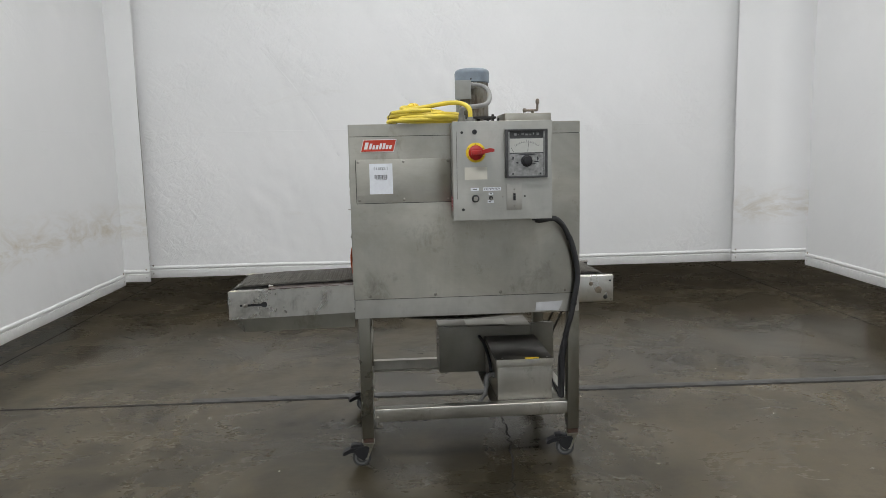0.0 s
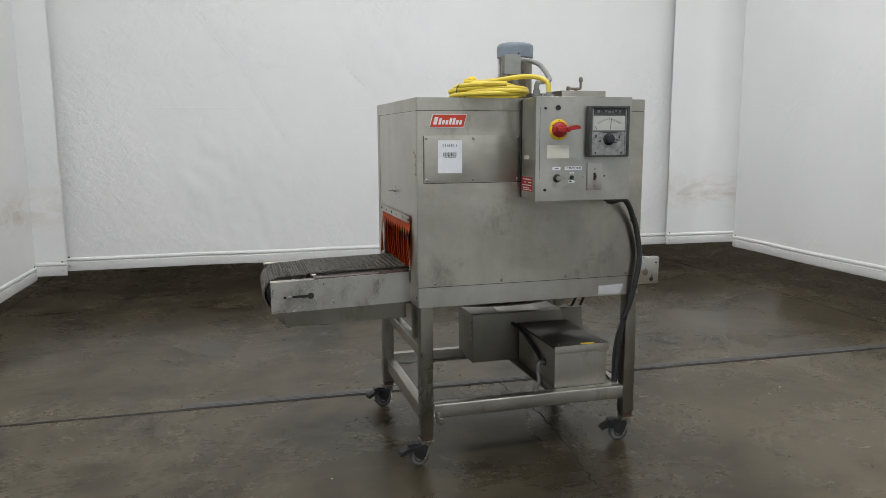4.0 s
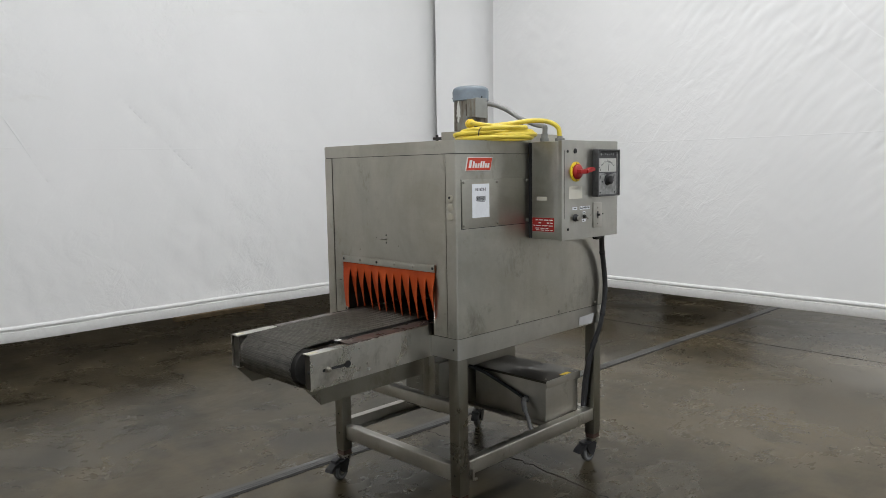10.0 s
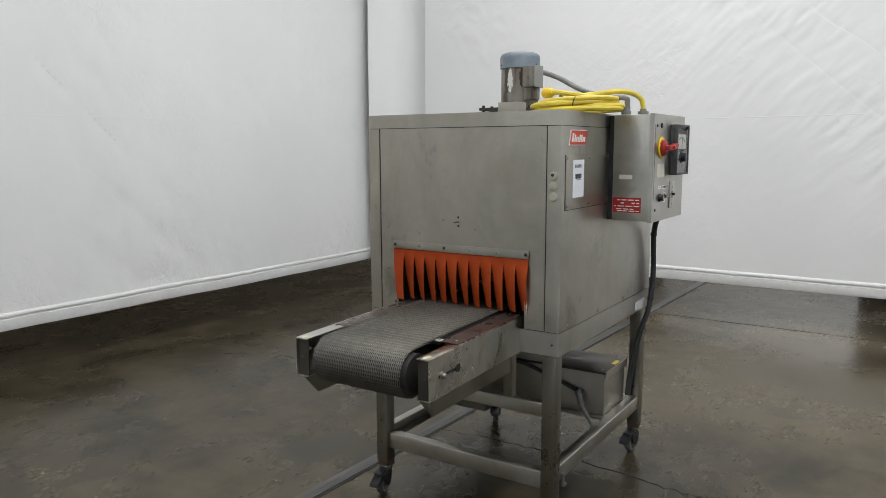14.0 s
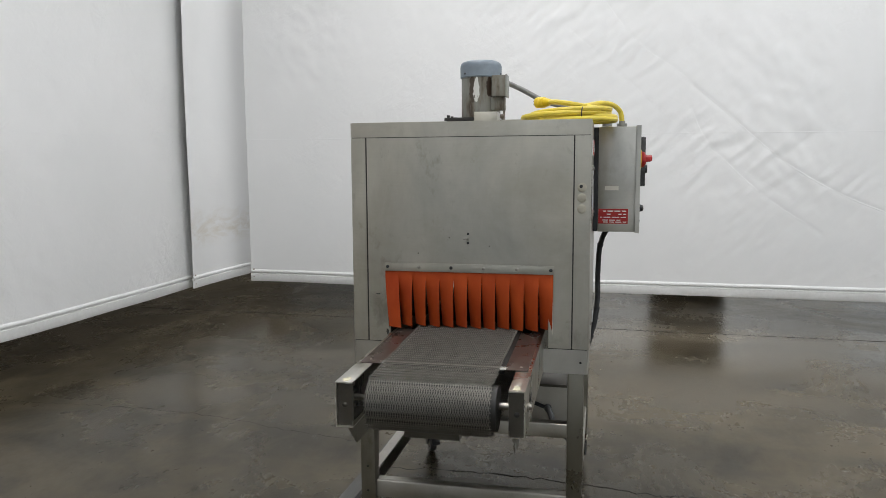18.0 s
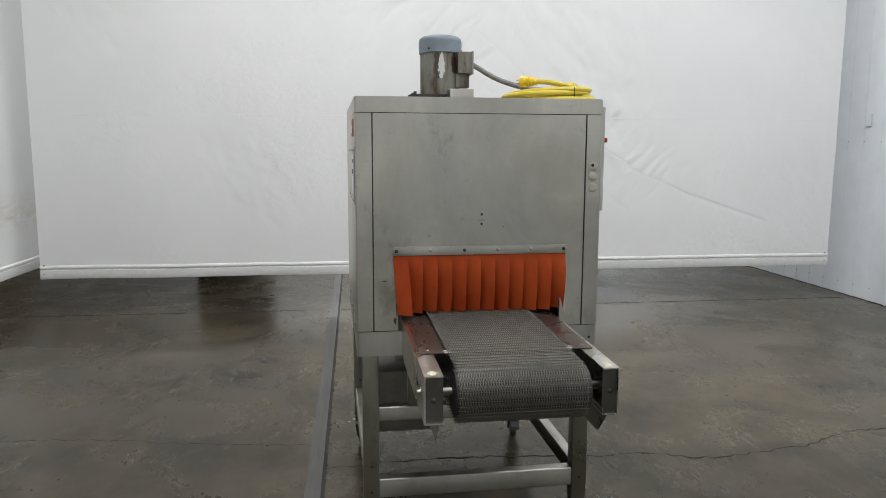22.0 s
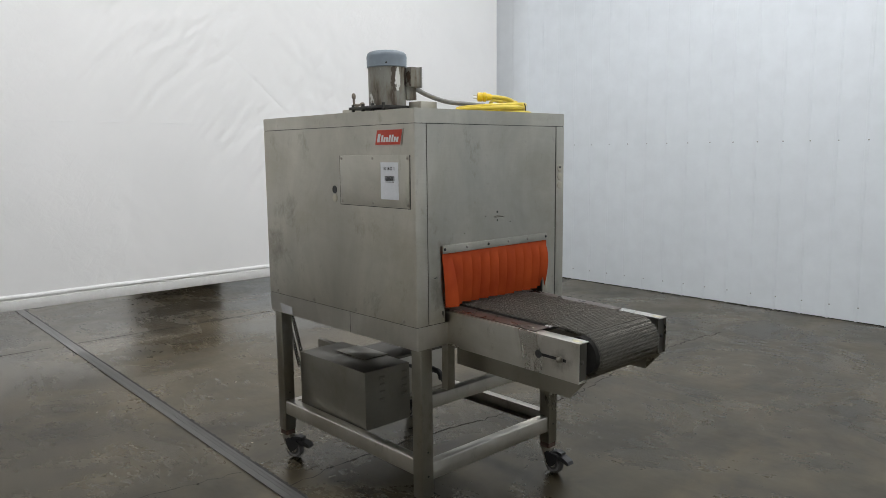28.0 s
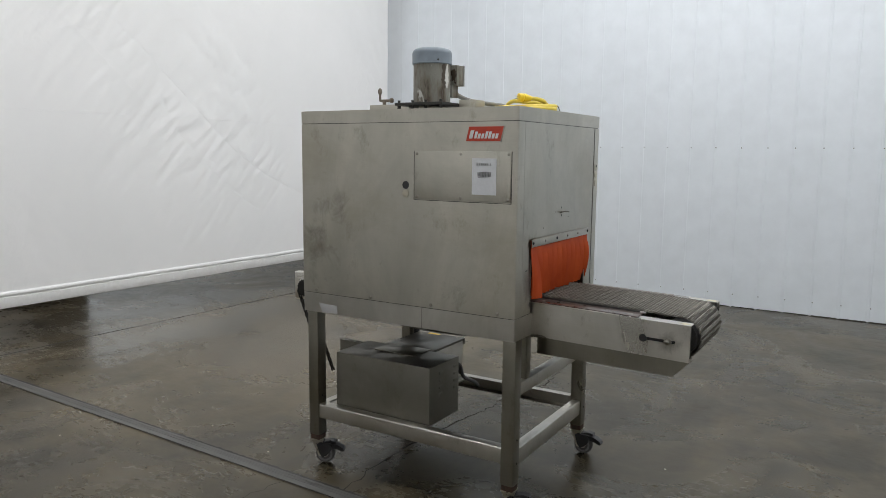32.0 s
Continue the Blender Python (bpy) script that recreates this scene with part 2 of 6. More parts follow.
def motor_mat():
    """Grey paint with rusty runs, small chips, and one long bare patch below the fan cover."""
    m = Mat("chipped_motor_paint", (0.26, 0.26, 0.23), 0.5)
    streak = m.noise(16, 6, 0.65, (1, 1, 0.25))
    c = m.ramp(streak, (0.38, (0.21, 0.21, 0.185)), (0.50, (0.15, 0.135, 0.105)), (0.60, (0.055, 0.035, 0.02)), (0.70, (0.19, 0.18, 0.155)))
    chips = m.noise(23, 4, 0.6, (1, 1, 0.45))
    c = m.mix(m.span(chips, 0, 1, 0.66, 0.70), c, (0.50, 0.50, 0.46))
    ragged = m.noise(38, 4, 0.65, (1, 1, 0.5))
    for centre, tall, colour in (((0.300, 3.965, 1.850), 0.055, (0.040, 0.022, 0.012)), ((0.285, 4.040, 1.850), 0.058, (0.060, 0.044, 0.030)), ((0.283, 4.022, 1.848), 0.050, (0.60, 0.60, 0.57))):
        g = m.t.nodes.new("ShaderNodeNewGeometry")
        d = m.t.nodes.new("ShaderNodeVectorMath")
        d.operation = "SUBTRACT"
        d.inputs[1].default_value = centre
        m.link(g.outputs["Position"], d.inputs[0])
        e = m.t.nodes.new("ShaderNodeVectorMath")
        e.operation = "MULTIPLY"
        e.inputs[1].default_value = (20, 1 / 0.0135, 1 / tall)
        m.link(d.outputs["Vector"], e.inputs[0])
        h = m.t.nodes.new("ShaderNodeVectorMath")
        h.operation = "LENGTH"
        m.link(e.outputs["Vector"], h.inputs[0])
        n = m.t.nodes.new("ShaderNodeMath")
        n.operation = "ADD"
        m.link(h.outputs["Value"], n.inputs[0])
        m.link(m.span(ragged, -0.45, 0.45), n.inputs[1])
        c = m.mix(m.span(n.outputs[0], 1, 0, 0.98, 1.08), c, colour)
    m.base(c)
    return m.m


MOTOR = motor_mat()


def silicone_mat():
    m = Mat("orange_silicone", (0.46, 0.075, 0.014), 0.62, 0.0, 0.22)
    f = m.noise(9, 4, 0.6, (1, 1, 0.6))
    m.base(m.ramp(f, (0.3, (0.33, 0.040, 0.006)), (0.7, (0.46, 0.072, 0.012))))
    m.bump(m.noise(50, 3), 0.1, 0.001)
    return m.m


ORANGE = silicone_mat()


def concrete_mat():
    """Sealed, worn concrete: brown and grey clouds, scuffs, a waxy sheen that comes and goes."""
    m = Mat("sealed_concrete", (0.06, 0.055, 0.045), 0.3, 0.0, 0.38)
    m.b.inputs["Specular Tint"].default_value = (1.0, 0.945, 0.745, 1)
    big = m.noise(0.5, 5, 0.6, (1, 1, 1), 0.8)
    mid = m.noise(2.2, 5, 0.56, (0.8, 1.3, 1), 0.5)
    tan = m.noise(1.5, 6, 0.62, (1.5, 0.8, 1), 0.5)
    blot = m.noise(6.5, 5, 0.6, (1, 1, 1), 0.3)
    fine = m.noise(55, 6, 0.75)
    c = m.ramp(big, (0.30, (0.020, 0.0168, 0.0104)), (0.5, (0.027, 0.0226, 0.0140)), (0.70, (0.037, 0.031, 0.0195)))
    c = m.mix(m.span(mid, 0, 0.85, 0.42, 0.62), c, (0.054, 0.045, 0.0285))
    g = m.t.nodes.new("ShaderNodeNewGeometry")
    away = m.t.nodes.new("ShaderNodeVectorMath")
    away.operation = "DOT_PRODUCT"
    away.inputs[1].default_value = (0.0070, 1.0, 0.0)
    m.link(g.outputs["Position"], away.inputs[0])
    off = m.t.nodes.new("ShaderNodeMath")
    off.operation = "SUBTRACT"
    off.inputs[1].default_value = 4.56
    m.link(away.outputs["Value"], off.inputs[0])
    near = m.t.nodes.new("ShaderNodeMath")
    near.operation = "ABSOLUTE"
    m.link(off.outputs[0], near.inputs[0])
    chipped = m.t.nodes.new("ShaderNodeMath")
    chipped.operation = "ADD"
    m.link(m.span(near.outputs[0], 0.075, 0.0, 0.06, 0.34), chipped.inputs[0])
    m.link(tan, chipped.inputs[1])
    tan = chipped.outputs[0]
    # The negative amount at (0.1, 2.9) darkens the floor before the machine.
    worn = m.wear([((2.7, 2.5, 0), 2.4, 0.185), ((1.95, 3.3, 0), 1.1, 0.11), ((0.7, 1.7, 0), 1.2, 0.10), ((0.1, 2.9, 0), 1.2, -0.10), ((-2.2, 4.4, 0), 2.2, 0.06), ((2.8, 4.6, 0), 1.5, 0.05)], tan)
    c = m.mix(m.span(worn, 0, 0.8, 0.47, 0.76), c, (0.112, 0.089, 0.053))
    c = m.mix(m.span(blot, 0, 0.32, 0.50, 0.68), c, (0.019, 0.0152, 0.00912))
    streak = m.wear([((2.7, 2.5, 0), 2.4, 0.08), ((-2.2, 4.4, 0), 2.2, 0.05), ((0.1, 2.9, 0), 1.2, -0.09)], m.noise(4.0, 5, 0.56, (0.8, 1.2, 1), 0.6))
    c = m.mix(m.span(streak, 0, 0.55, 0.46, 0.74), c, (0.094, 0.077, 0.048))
    c = m.mix(m.span(fine, 0, 0.2, 0.48, 0.72), c, (0.019, 0.0152, 0.0095))
    specks = m.noise(120, 3, 0.6)
    c = m.mix(m.span(specks, 0, 0.3, 0.70, 0.77), c, (0.15, 0.13, 0.10))
    pits = m.node("ShaderNodeTexVoronoi", Scale=4.5)
    m.link(m.coords(), pits.inputs["Vector"])
    c = m.mix(m.span(pits.outputs["Distance"], 0.8, 0, 0.010, 0.020), c, (0.02, 0.018, 0.015))
    m.base(c)
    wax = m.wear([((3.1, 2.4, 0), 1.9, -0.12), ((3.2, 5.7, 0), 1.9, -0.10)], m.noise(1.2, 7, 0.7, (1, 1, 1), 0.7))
    scuff = m.noise(30, 4, 0.7, (0.3, 1, 1))
    m.roughness(m.mix(0.18, m.span(wax, 0.20, 0.40, 0.36, 0.64), m.span(scuff, 0.1, 0.42)))
    m.bump(fine, 0.03, 0.0004)
    m.bump(m.noise(5, 4), 0.04, 0.003)
    return m.m


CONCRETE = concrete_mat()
JOINT = Mat("joint_filler", (0.02, 0.019, 0.018), 0.7).worn(0.3, 20).m
CRACK = Mat("crack_gap", (0.018, 0.016, 0.014), 0.9).m


def strip_mat():
    m = Mat("grey_joint_strip", (0.16, 0.165, 0.17), 0.45)
    f = m.noise(9, 6, 0.65, (0.12, 3, 1))
    g = m.noise(3, 4, 0.6)
    c = m.ramp(f, (0.3, (0.040, 0.039, 0.037)), (0.55, (0.082, 0.081, 0.079)), (0.75, (0.165, 0.162, 0.157)))
    m.base(m.mix(m.span(g, 0, 0.5), c, (0.12, 0.115, 0.105)))
    return m.m


STRIP = strip_mat()


def curtain_mat(stained=False, crumple=0.08):
    """White vinyl sheet: slight yellowing, patches of small crumple wrinkles."""
    m = Mat("stained_white_vinyl" if stained else "crumpled_white_vinyl" if crumple > 0.1 else "white_vinyl", (0.80, 0.80, 0.785), 0.42, 0.0, 0.35)
    f = m.noise(0.8, 5, 0.6)
    c = m.ramp(f, (0.3, (0.775, 0.78, 0.775)), (0.7, (0.83, 0.83, 0.825)))
    if stained:
        g = m.t.nodes.new("ShaderNodeNewGeometry")
        xyz = m.t.nodes.new("ShaderNodeSeparateXYZ")
        m.link(g.outputs["Position"], xyz.inputs[0])
        band = m.ramp(m.span(xyz.outputs["Z"], 0, 1, 0.70, 1.15), (0.0, (0, 0, 0)), (0.35, (1, 1, 1)), (0.55, (0.7, 0.7, 0.7)), (1.0, (0, 0, 0)))
        blot = m.span(m.noise(3.2, 6, 0.7, (1, 1, 2.6), 0.8), 0, 0.75, 0.42, 0.72)
        n = m.t.nodes.new("ShaderNodeMath")
        n.operation = "MULTIPLY"
        m.link(band, n.inputs[0])
        m.link(blot, n.inputs[1])
        c = m.mix(n.outputs[0], c, (0.50, 0.42, 0.28))
    else:
        s = m.noise(2.0, 7, 0.7, (0.5, 0.5, 1.8), 0.6)
        c = m.mix(m.span(s, 0, 0.22, 0.64, 0.80), c, (0.58, 0.54, 0.46))
    m.base(c)
    patch = m.span(m.noise(0.75, 3, 0.5), crumple, 1, 0.47, 0.64)
    wrinkle = m.crossed(3.8, 8.5)
    n = m.t.nodes.new("ShaderNodeMath")
    n.operation = "MULTIPLY"
    m.link(patch, n.inputs[0])
    m.link(wrinkle, n.inputs[1])
    m.bump(n.outputs[0], 0.62 if crumple > 0.1 else 0.26, 0.026)
    m.bump(m.noise(34, 3, 0.6, (1, 1, 1), 1.0), 0.06, 0.003)
    return m.m


STAINED = curtain_mat(True)
VINYL = curtain_mat()
CRUMPLED = curtain_mat(False, 0.125)
HEM = Mat("white_hem_vinyl", (0.82, 0.82, 0.81), 0.4).worn(0.04, 6, 40).m
WALLPAINT = Mat("white_wall_paint", (0.70, 0.745, 0.785), 0.4).worn(0.015, 1.5, 6).m
FARWALL = Mat("pale_far_wall", (0.70, 0.71, 0.71), 0.7).worn(0.1, 2).m
DARKWALL = Mat("dark_far_wall", (0.20, 0.17, 0.13), 0.8).worn(0.2, 2).m
CEIL = Mat("ceiling_paint", (0.28, 0.28, 0.28), 0.8).worn(0.05, 2).m
CRATE = Mat("dark_crate_wood", (0.075, 0.055, 0.038), 0.7).worn(0.3, 8).m

# ---- mesh helpers ----


def mesh_of(name, bm, mat, smooth=False):
    me = bpy.data.meshes.new(name)
    bmesh.ops.recalc_face_normals(bm, faces=bm.faces)
    bm.to_mesh(me)
    bm.free()
    if smooth:
        for p in me.polygons:
            p.use_smooth = True
        me.set_sharp_from_angle(angle=radians(35))
    me.materials.append(mat)
    return me


def thing(name, at, label, category, group="", kind=""):
    ob = new(name)
    ob.empty_display_size = 0.1
    ob.matrix_basis = Matrix.Translation(at)
    return tagged(ob, label, category, group, kind)


def part(name, bm, mat, parent, label="", m=None, smooth=True):
    """One mesh under a thing or a part. Its vertices are in the world's metres, or, with m, about the part's own origin."""
    me = bm if isinstance(bm, bpy.types.Mesh) else mesh_of(name, bm, mat, smooth)
    ob = new(name, me)
    ob.parent = parent
    ob.matrix_parent_inverse = WORLD_OF[parent.name].inverted()
    ob.matrix_basis = m if m is not None else Matrix.Identity(4)
    WORLD_OF[ob.name] = ob.matrix_basis.copy()
    if label:
        ob["label"] = label
    return ob


def solo(name, bm, mat, label, category, kind="", group="", smooth=True):
    """A thing of one mesh."""
    ob = new(name, mesh_of(name, bm, mat, smooth))
    WORLD_OF[ob.name] = Matrix.Identity(4)
    return tagged(ob, label, category, group, kind)


WORLD_OF = {}


def root(name, at, label, category, group="", kind=""):
    ob = thing(name, at, label, category, group, kind)
    WORLD_OF[ob.name] = Matrix.Translation(at)
    return ob


def B():
    return bmesh.new()


def box(bm, x0, x1, y0, y1, z0, z1, bev=0.0):
    vs = [bm.verts.new((x, y, z)) for x in (x0, x1) for y in (y0, y1) for z in (z0, z1)]
    fs = [bm.faces.new([vs[i] for i in q]) for q in ((0, 1, 3, 2), (4, 6, 7, 5), (0, 4, 5, 1), (2, 3, 7, 6), (0, 2, 6, 4), (1, 5, 7, 3))]
    if bev:
        es = list({e for f in fs for e in f.edges})
        bmesh.ops.bevel(bm, geom=es, offset=bev, segments=2, profile=0.6, affect="EDGES")
    return bm


def tube(bm, p0, p1, r, seg=16, r1=None, cap=True):
    """A round bar from p0 to p1."""
    p0, p1 = Vector(p0), Vector(p1)
    q = (p1 - p0).to_track_quat("Z", "Y")
    ring = []
    for p, rr in ((p0, r), (p1, r if r1 is None else r1)):
        ring.append([bm.verts.new(p + q @ Vector((rr * math.cos(2 * math.pi * i / seg), rr * math.sin(2 * math.pi * i / seg), 0))) for i in range(seg)])
    for i in range(seg):
        j = (i + 1) % seg
        bm.faces.new((ring[0][i], ring[0][j], ring[1][j], ring[1][i]))
    if cap:
        bm.faces.new(ring[0][::-1])
        bm.faces.new(ring[1])
    return bm


def lathe(bm, p0, axis, profile, seg=24):
    """Rings (distance along the axis, radius) turned round an axis through p0."""
    p0 = Vector(p0)
    q = Vector(axis).to_track_quat("Z", "Y")
    rings = []
    for d, r in profile:
        rings.append([bm.verts.new(p0 + q @ Vector((r * math.cos(2 * math.pi * i / seg), r * math.sin(2 * math.pi * i / seg), d))) for i in range(seg)])
    for a, b in zip(rings, rings[1:]):
        for i in range(seg):
            j = (i + 1) % seg
            bm.faces.new((a[i], a[j], b[j], b[i]))
    bm.faces.new(rings[0][::-1])
    bm.faces.new(rings[-1])
    return bm


def smooth_path(pts, n=8):
    """Catmull-Rom through the points."""
    P = [Vector(p) for p in pts]
    P = [2 * P[0] - P[1]] + P + [2 * P[-1] - P[-2]]
    out = []
    for a, b, c, d in zip(P, P[1:], P[2:], P[3:]):
        for i in range(n):
            t = i / n
            out.append(0.5 * (2 * b + (c - a) * t + (2 * a - 5 * b + 4 * c - d) * t * t + (3 * b - a - 3 * c + d) * t ** 3))
    out.append(P[-2])
    return out


def sweep(bm, pts, r, seg=10, n=8):
    """A round cable along a smooth path."""
    path = smooth_path(pts, n)
    rings, up = [], Vector((0.13, 0.21, 0.97))
    for i, p in enumerate(path):
        d = (path[min(i + 1, len(path) - 1)] - path[max(i - 1, 0)]).normalized()
        side = d.cross(up)
        side = side.normalized() if side.length > 1e-4 else Vector((1, 0, 0))
        up = side.cross(d).normalized()
        rings.append([bm.verts.new(p + r * (math.cos(2 * math.pi * k / seg) * side + math.sin(2 * math.pi * k / seg) * up)) for k in range(seg)])
    for a, b in zip(rings, rings[1:]):
        for k in range(seg):
            j = (k + 1) % seg
            bm.faces.new((a[k], a[j], b[j], b[k]))
    bm.faces.new(rings[0][::-1])
    bm.faces.new(rings[-1])
    return bm


def prism(bm, outline, axis, a, b):
    """A flat outline of (u, v) pulled along an axis from a to b: x: (y, z), y: (x, z), z: (x, y)."""
    def at(u, v, w):
        return {"x": (w, u, v), "y": (u, w, v), "z": (u, v, w)}[axis]
    r0 = [bm.verts.new(at(u, v, a)) for u, v in outline]
    r1 = [bm.verts.new(at(u, v, b)) for u, v in outline]
    n = len(outline)
    for i in range(n):
        j = (i + 1) % n
        bm.faces.new((r0[i], r0[j], r1[j], r1[i]))
    bm.faces.new(r0[::-1])
    bm.faces.new(r1)
    return bm


def writing(name, text, size, m, mat, parent):
    """Words in the built-in font, made into a flat mesh."""
    c = bpy.data.curves.new(name, "FONT")
    c.body, c.size, c.extrude, c.align_x, c.align_y = text, size, 0.0004, "CENTER", "CENTER"
    tmp = bpy.data.objects.new(name, c)
    me = bpy.data.meshes.new_from_object(tmp)
    bpy.data.objects.remove(tmp)
    me.materials.clear()
    me.materials.append(mat)
    return part(name, me, mat, parent, m=m)

# ---- the hall ----
GX0, GX1, GY0, GY1 = -9.0, 12.0, -0.71, 13.0
STRIP_Y0 = 4.546
JOINT_E, JOINT_W = 3.94, -3.11


def slab(bm, x0, x1, y0, y1, nx, ny):
    vs = [[bm.verts.new((x0 + (x1 - x0) * i / nx, y0 + (y1 - y0) * j / ny, 0)) for j in range(ny + 1)] for i in range(nx + 1)]
    for i in range(nx):
        for j in range(ny):
            bm.faces.new((vs[i][j], vs[i + 1][j], vs[i + 1][j + 1], vs[i][j + 1]))


bm = B()
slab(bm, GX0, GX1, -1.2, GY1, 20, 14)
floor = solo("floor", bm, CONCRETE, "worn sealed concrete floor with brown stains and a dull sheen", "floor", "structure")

STRIP_W, STRIP_SKEW = 0.082, -0.0070


def strip_y(x):
    return STRIP_Y0 + STRIP_SKEW * x


for x0, x1, lift, w0 in ((-1.389, 6.2, 0.006, 0.012), (6.206, GX1, 0.004, 0.012)):
    bm = B()
    y0, y1 = strip_y(x0), strip_y(x1)
    w1 = STRIP_W if w0 < 0.03 else 0.052
    prism(bm, [(x0, y0 + w0), (x1, y1 + w0), (x1, y1 + w1), (x0, y0 + w1)], "z", -0.01, lift)
    if lift > 0.005:
        for k in (0.026, 0.046):
            prism(bm, [(x0, y0 + k), (x1, y1 + k), (x1, y1 + k + 0.003), (x0, y0 + k + 0.003)], "z", lift, lift + 0.0012)
    part("joint_strip", bm, STRIP, floor, "grey metal expansion joint strip let into the concrete")
bm = B()
r = random.Random(5)
n = 700
edge = []
for i in range(n + 1):
    x = -4.6 + 12.6 * i / n
    wild = 0.005 if 0.2 < x < 3.2 else 0.003
    edge.append((x, strip_y(x) - 0.003 - wild * r.random() ** 2 * 1.8))
prism(bm, edge + [(8, strip_y(8) + 0.0125), (-4.6, strip_y(-4.6) + 0.0125)], "z", -0.01, 0.0025)
part("joint_gap", bm, JOINT, floor, "dark ragged gap beside the joint strip")


def crack(name, pts, width, seed, rough=0.012, step=0.03):
    """A thin dark broken line on the floor along a path."""
    rr = random.Random(seed)
    path = smooth_path([(x, y, 0) for x, y in pts], 4)
    dense = []
    for a, b in zip(path, path[1:]):
        k = max(1, int((b - a).length / step))
        dense += [a.lerp(b, i / k) for i in range(k)]
    dense.append(path[-1])
    bm = B()
    rows = []
    for i, p in enumerate(dense):
        d = (dense[min(i + 1, len(dense) - 1)] - dense[max(i - 1, 0)]).normalized()
        s = Vector((-d.y, d.x, 0))
        p = p + s * rr.uniform(-rough, rough)
        w = width * rr.uniform(0.35, 1.2)
        rows.append([bm.verts.new(p + s * w + Vector((0, 0, 0.0012))), bm.verts.new(p - s * w + Vector((0, 0, 0.0012)))])
    for a, b in zip(rows, rows[1:]):
        bm.faces.new((a[0], b[0], b[1], a[1]))
    return part(name, bm, CRACK, floor, smooth=False)


crack("floor_crack", [(0.48, 4.55), (0.51, 4.2), (0.52, 3.9), (0.50, 3.6), (0.46, 3.3), (0.46, 2.95), (0.37, 2.66), (0.43, 2.3), (0.47, 2.08), (0.56, 1.9), (0.62, 1.66), (0.58, 1.2), (0.57, 0.8), (0.54, 0.45)], 0.0045, 3, 0.016)
crack("floor_crack", [(0.76, 4.64), (0.80, 4.9), (0.86, 5.3), (0.96, 5.75), (1.0, 6.4), (0.92, 7.4)], 0.0022, 9)
crack("floor_saw_cut", [(JOINT_E, -0.6), (JOINT_E, 2.5), (JOINT_E, 4.5)], 0.008, 11, 0.001, 0.1)
crack("floor_saw_cut", [(JOINT_E, 4.7), (JOINT_E, 7), (JOINT_E, 11)], 0.008, 12, 0.001, 0.1)
crack("floor_saw_cut", [(JOINT_W, 4.7), (JOINT_W, 7), (JOINT_W, 11)], 0.007, 13, 0.001, 0.1)

# walls that close the hall
bm = B()
box(bm, GX0, GX1, 10.5, 10.7, 0, 5.5)
solo("wall_north", bm, DARKWALL, "dark plain warehouse wall behind the curtains", "wall", "structure")
bm = B()
box(bm, GX1 - 0.2, GX1, -0.75, 10.5, 0, 5.5)
solo("wall_east", bm, FARWALL, "plain grey warehouse wall behind the curtains", "wall", "structure")
# Unseen wall, added close and white to reflect light onto the steel.
bm = B()
box(bm, -5.0, -4.8, -0.75, 10.5, 0, 5.5)
solo("wall_west", bm, WALLPAINT, "added plain white wall out of view, brightens the machine's west end", "wall", "structure")
bm = B()
box(bm, GX0, GX1, -1.0, GY1, 5.5, 5.6)
solo("ceiling", bm, CEIL, "plain light grey warehouse ceiling", "ceiling", "structure")

# ribbed sheet metal wall on the south side: flat pans and narrow ribs
WALL_Y = -0.71
wall_s = root("wall_south", (0, WALL_Y, 0), "white painted ribbed sheet metal wall", "wall", "", "structure")
PITCH = 0.2395
x_first = 1.09 - PITCH * 26
bm = B()
box(bm, GX0, GX1, WALL_Y - 0.12, WALL_Y - 0.004, 0.0, 5.5)
part("wall_backing", bm, WALLPAINT, wall_s)
bm = B()
rib = [(-0.015, -0.0042), (-0.010, -0.0014), (0.008, -0.0014), (0.013, -0.0042)]
r0 = prism(B(), [(u, v) for u, v in rib], "z", 0.004, 5.5)
rib_mesh = mesh_of("rib", r0, WALLPAINT)
bm = B()
lathe(bm, (0, 0, 0), (0, 1, 0), [(0, 0.0065), (0.002, 0.006), (0.004, 0.003)], 8)
rivet_mesh = mesh_of("rivet", bm, Mat("rivet_head", (0.25, 0.25, 0.25), 0.4, 0.6).m)
for i in range(48):
    x = x_first + i * PITCH
    if x > GX1 - 0.3:
        break
    part("rib", rib_mesh, WALLPAINT, wall_s, m=pose(x + 0.017, WALL_Y, 0))
    for z in (1.58, 0.13):
        part("rivet", rivet_mesh, WALLPAINT, wall_s, m=pose(x, WALL_Y - 0.004, z))
# dark gap where the sheets end above the floor
bm = B()
box(bm, -4.7, GX1 - 0.3, WALL_Y - 0.004, WALL_Y - 0.0025, 0.0, 0.009)
part("wall_gap", bm, JOINT, wall_s, "dark gap under the wall sheets")
# a small white junction plate on the wall
bm = B()
box(bm, 3.87, 3.94, WALL_Y, WALL_Y + 0.018, 1.73, 1.85, 0.004)
solo("wall_plate", bm, WALLPAINT, "small white blank cover plate on the ribbed wall", "wall plate", "structure")

# ---- curtains ----


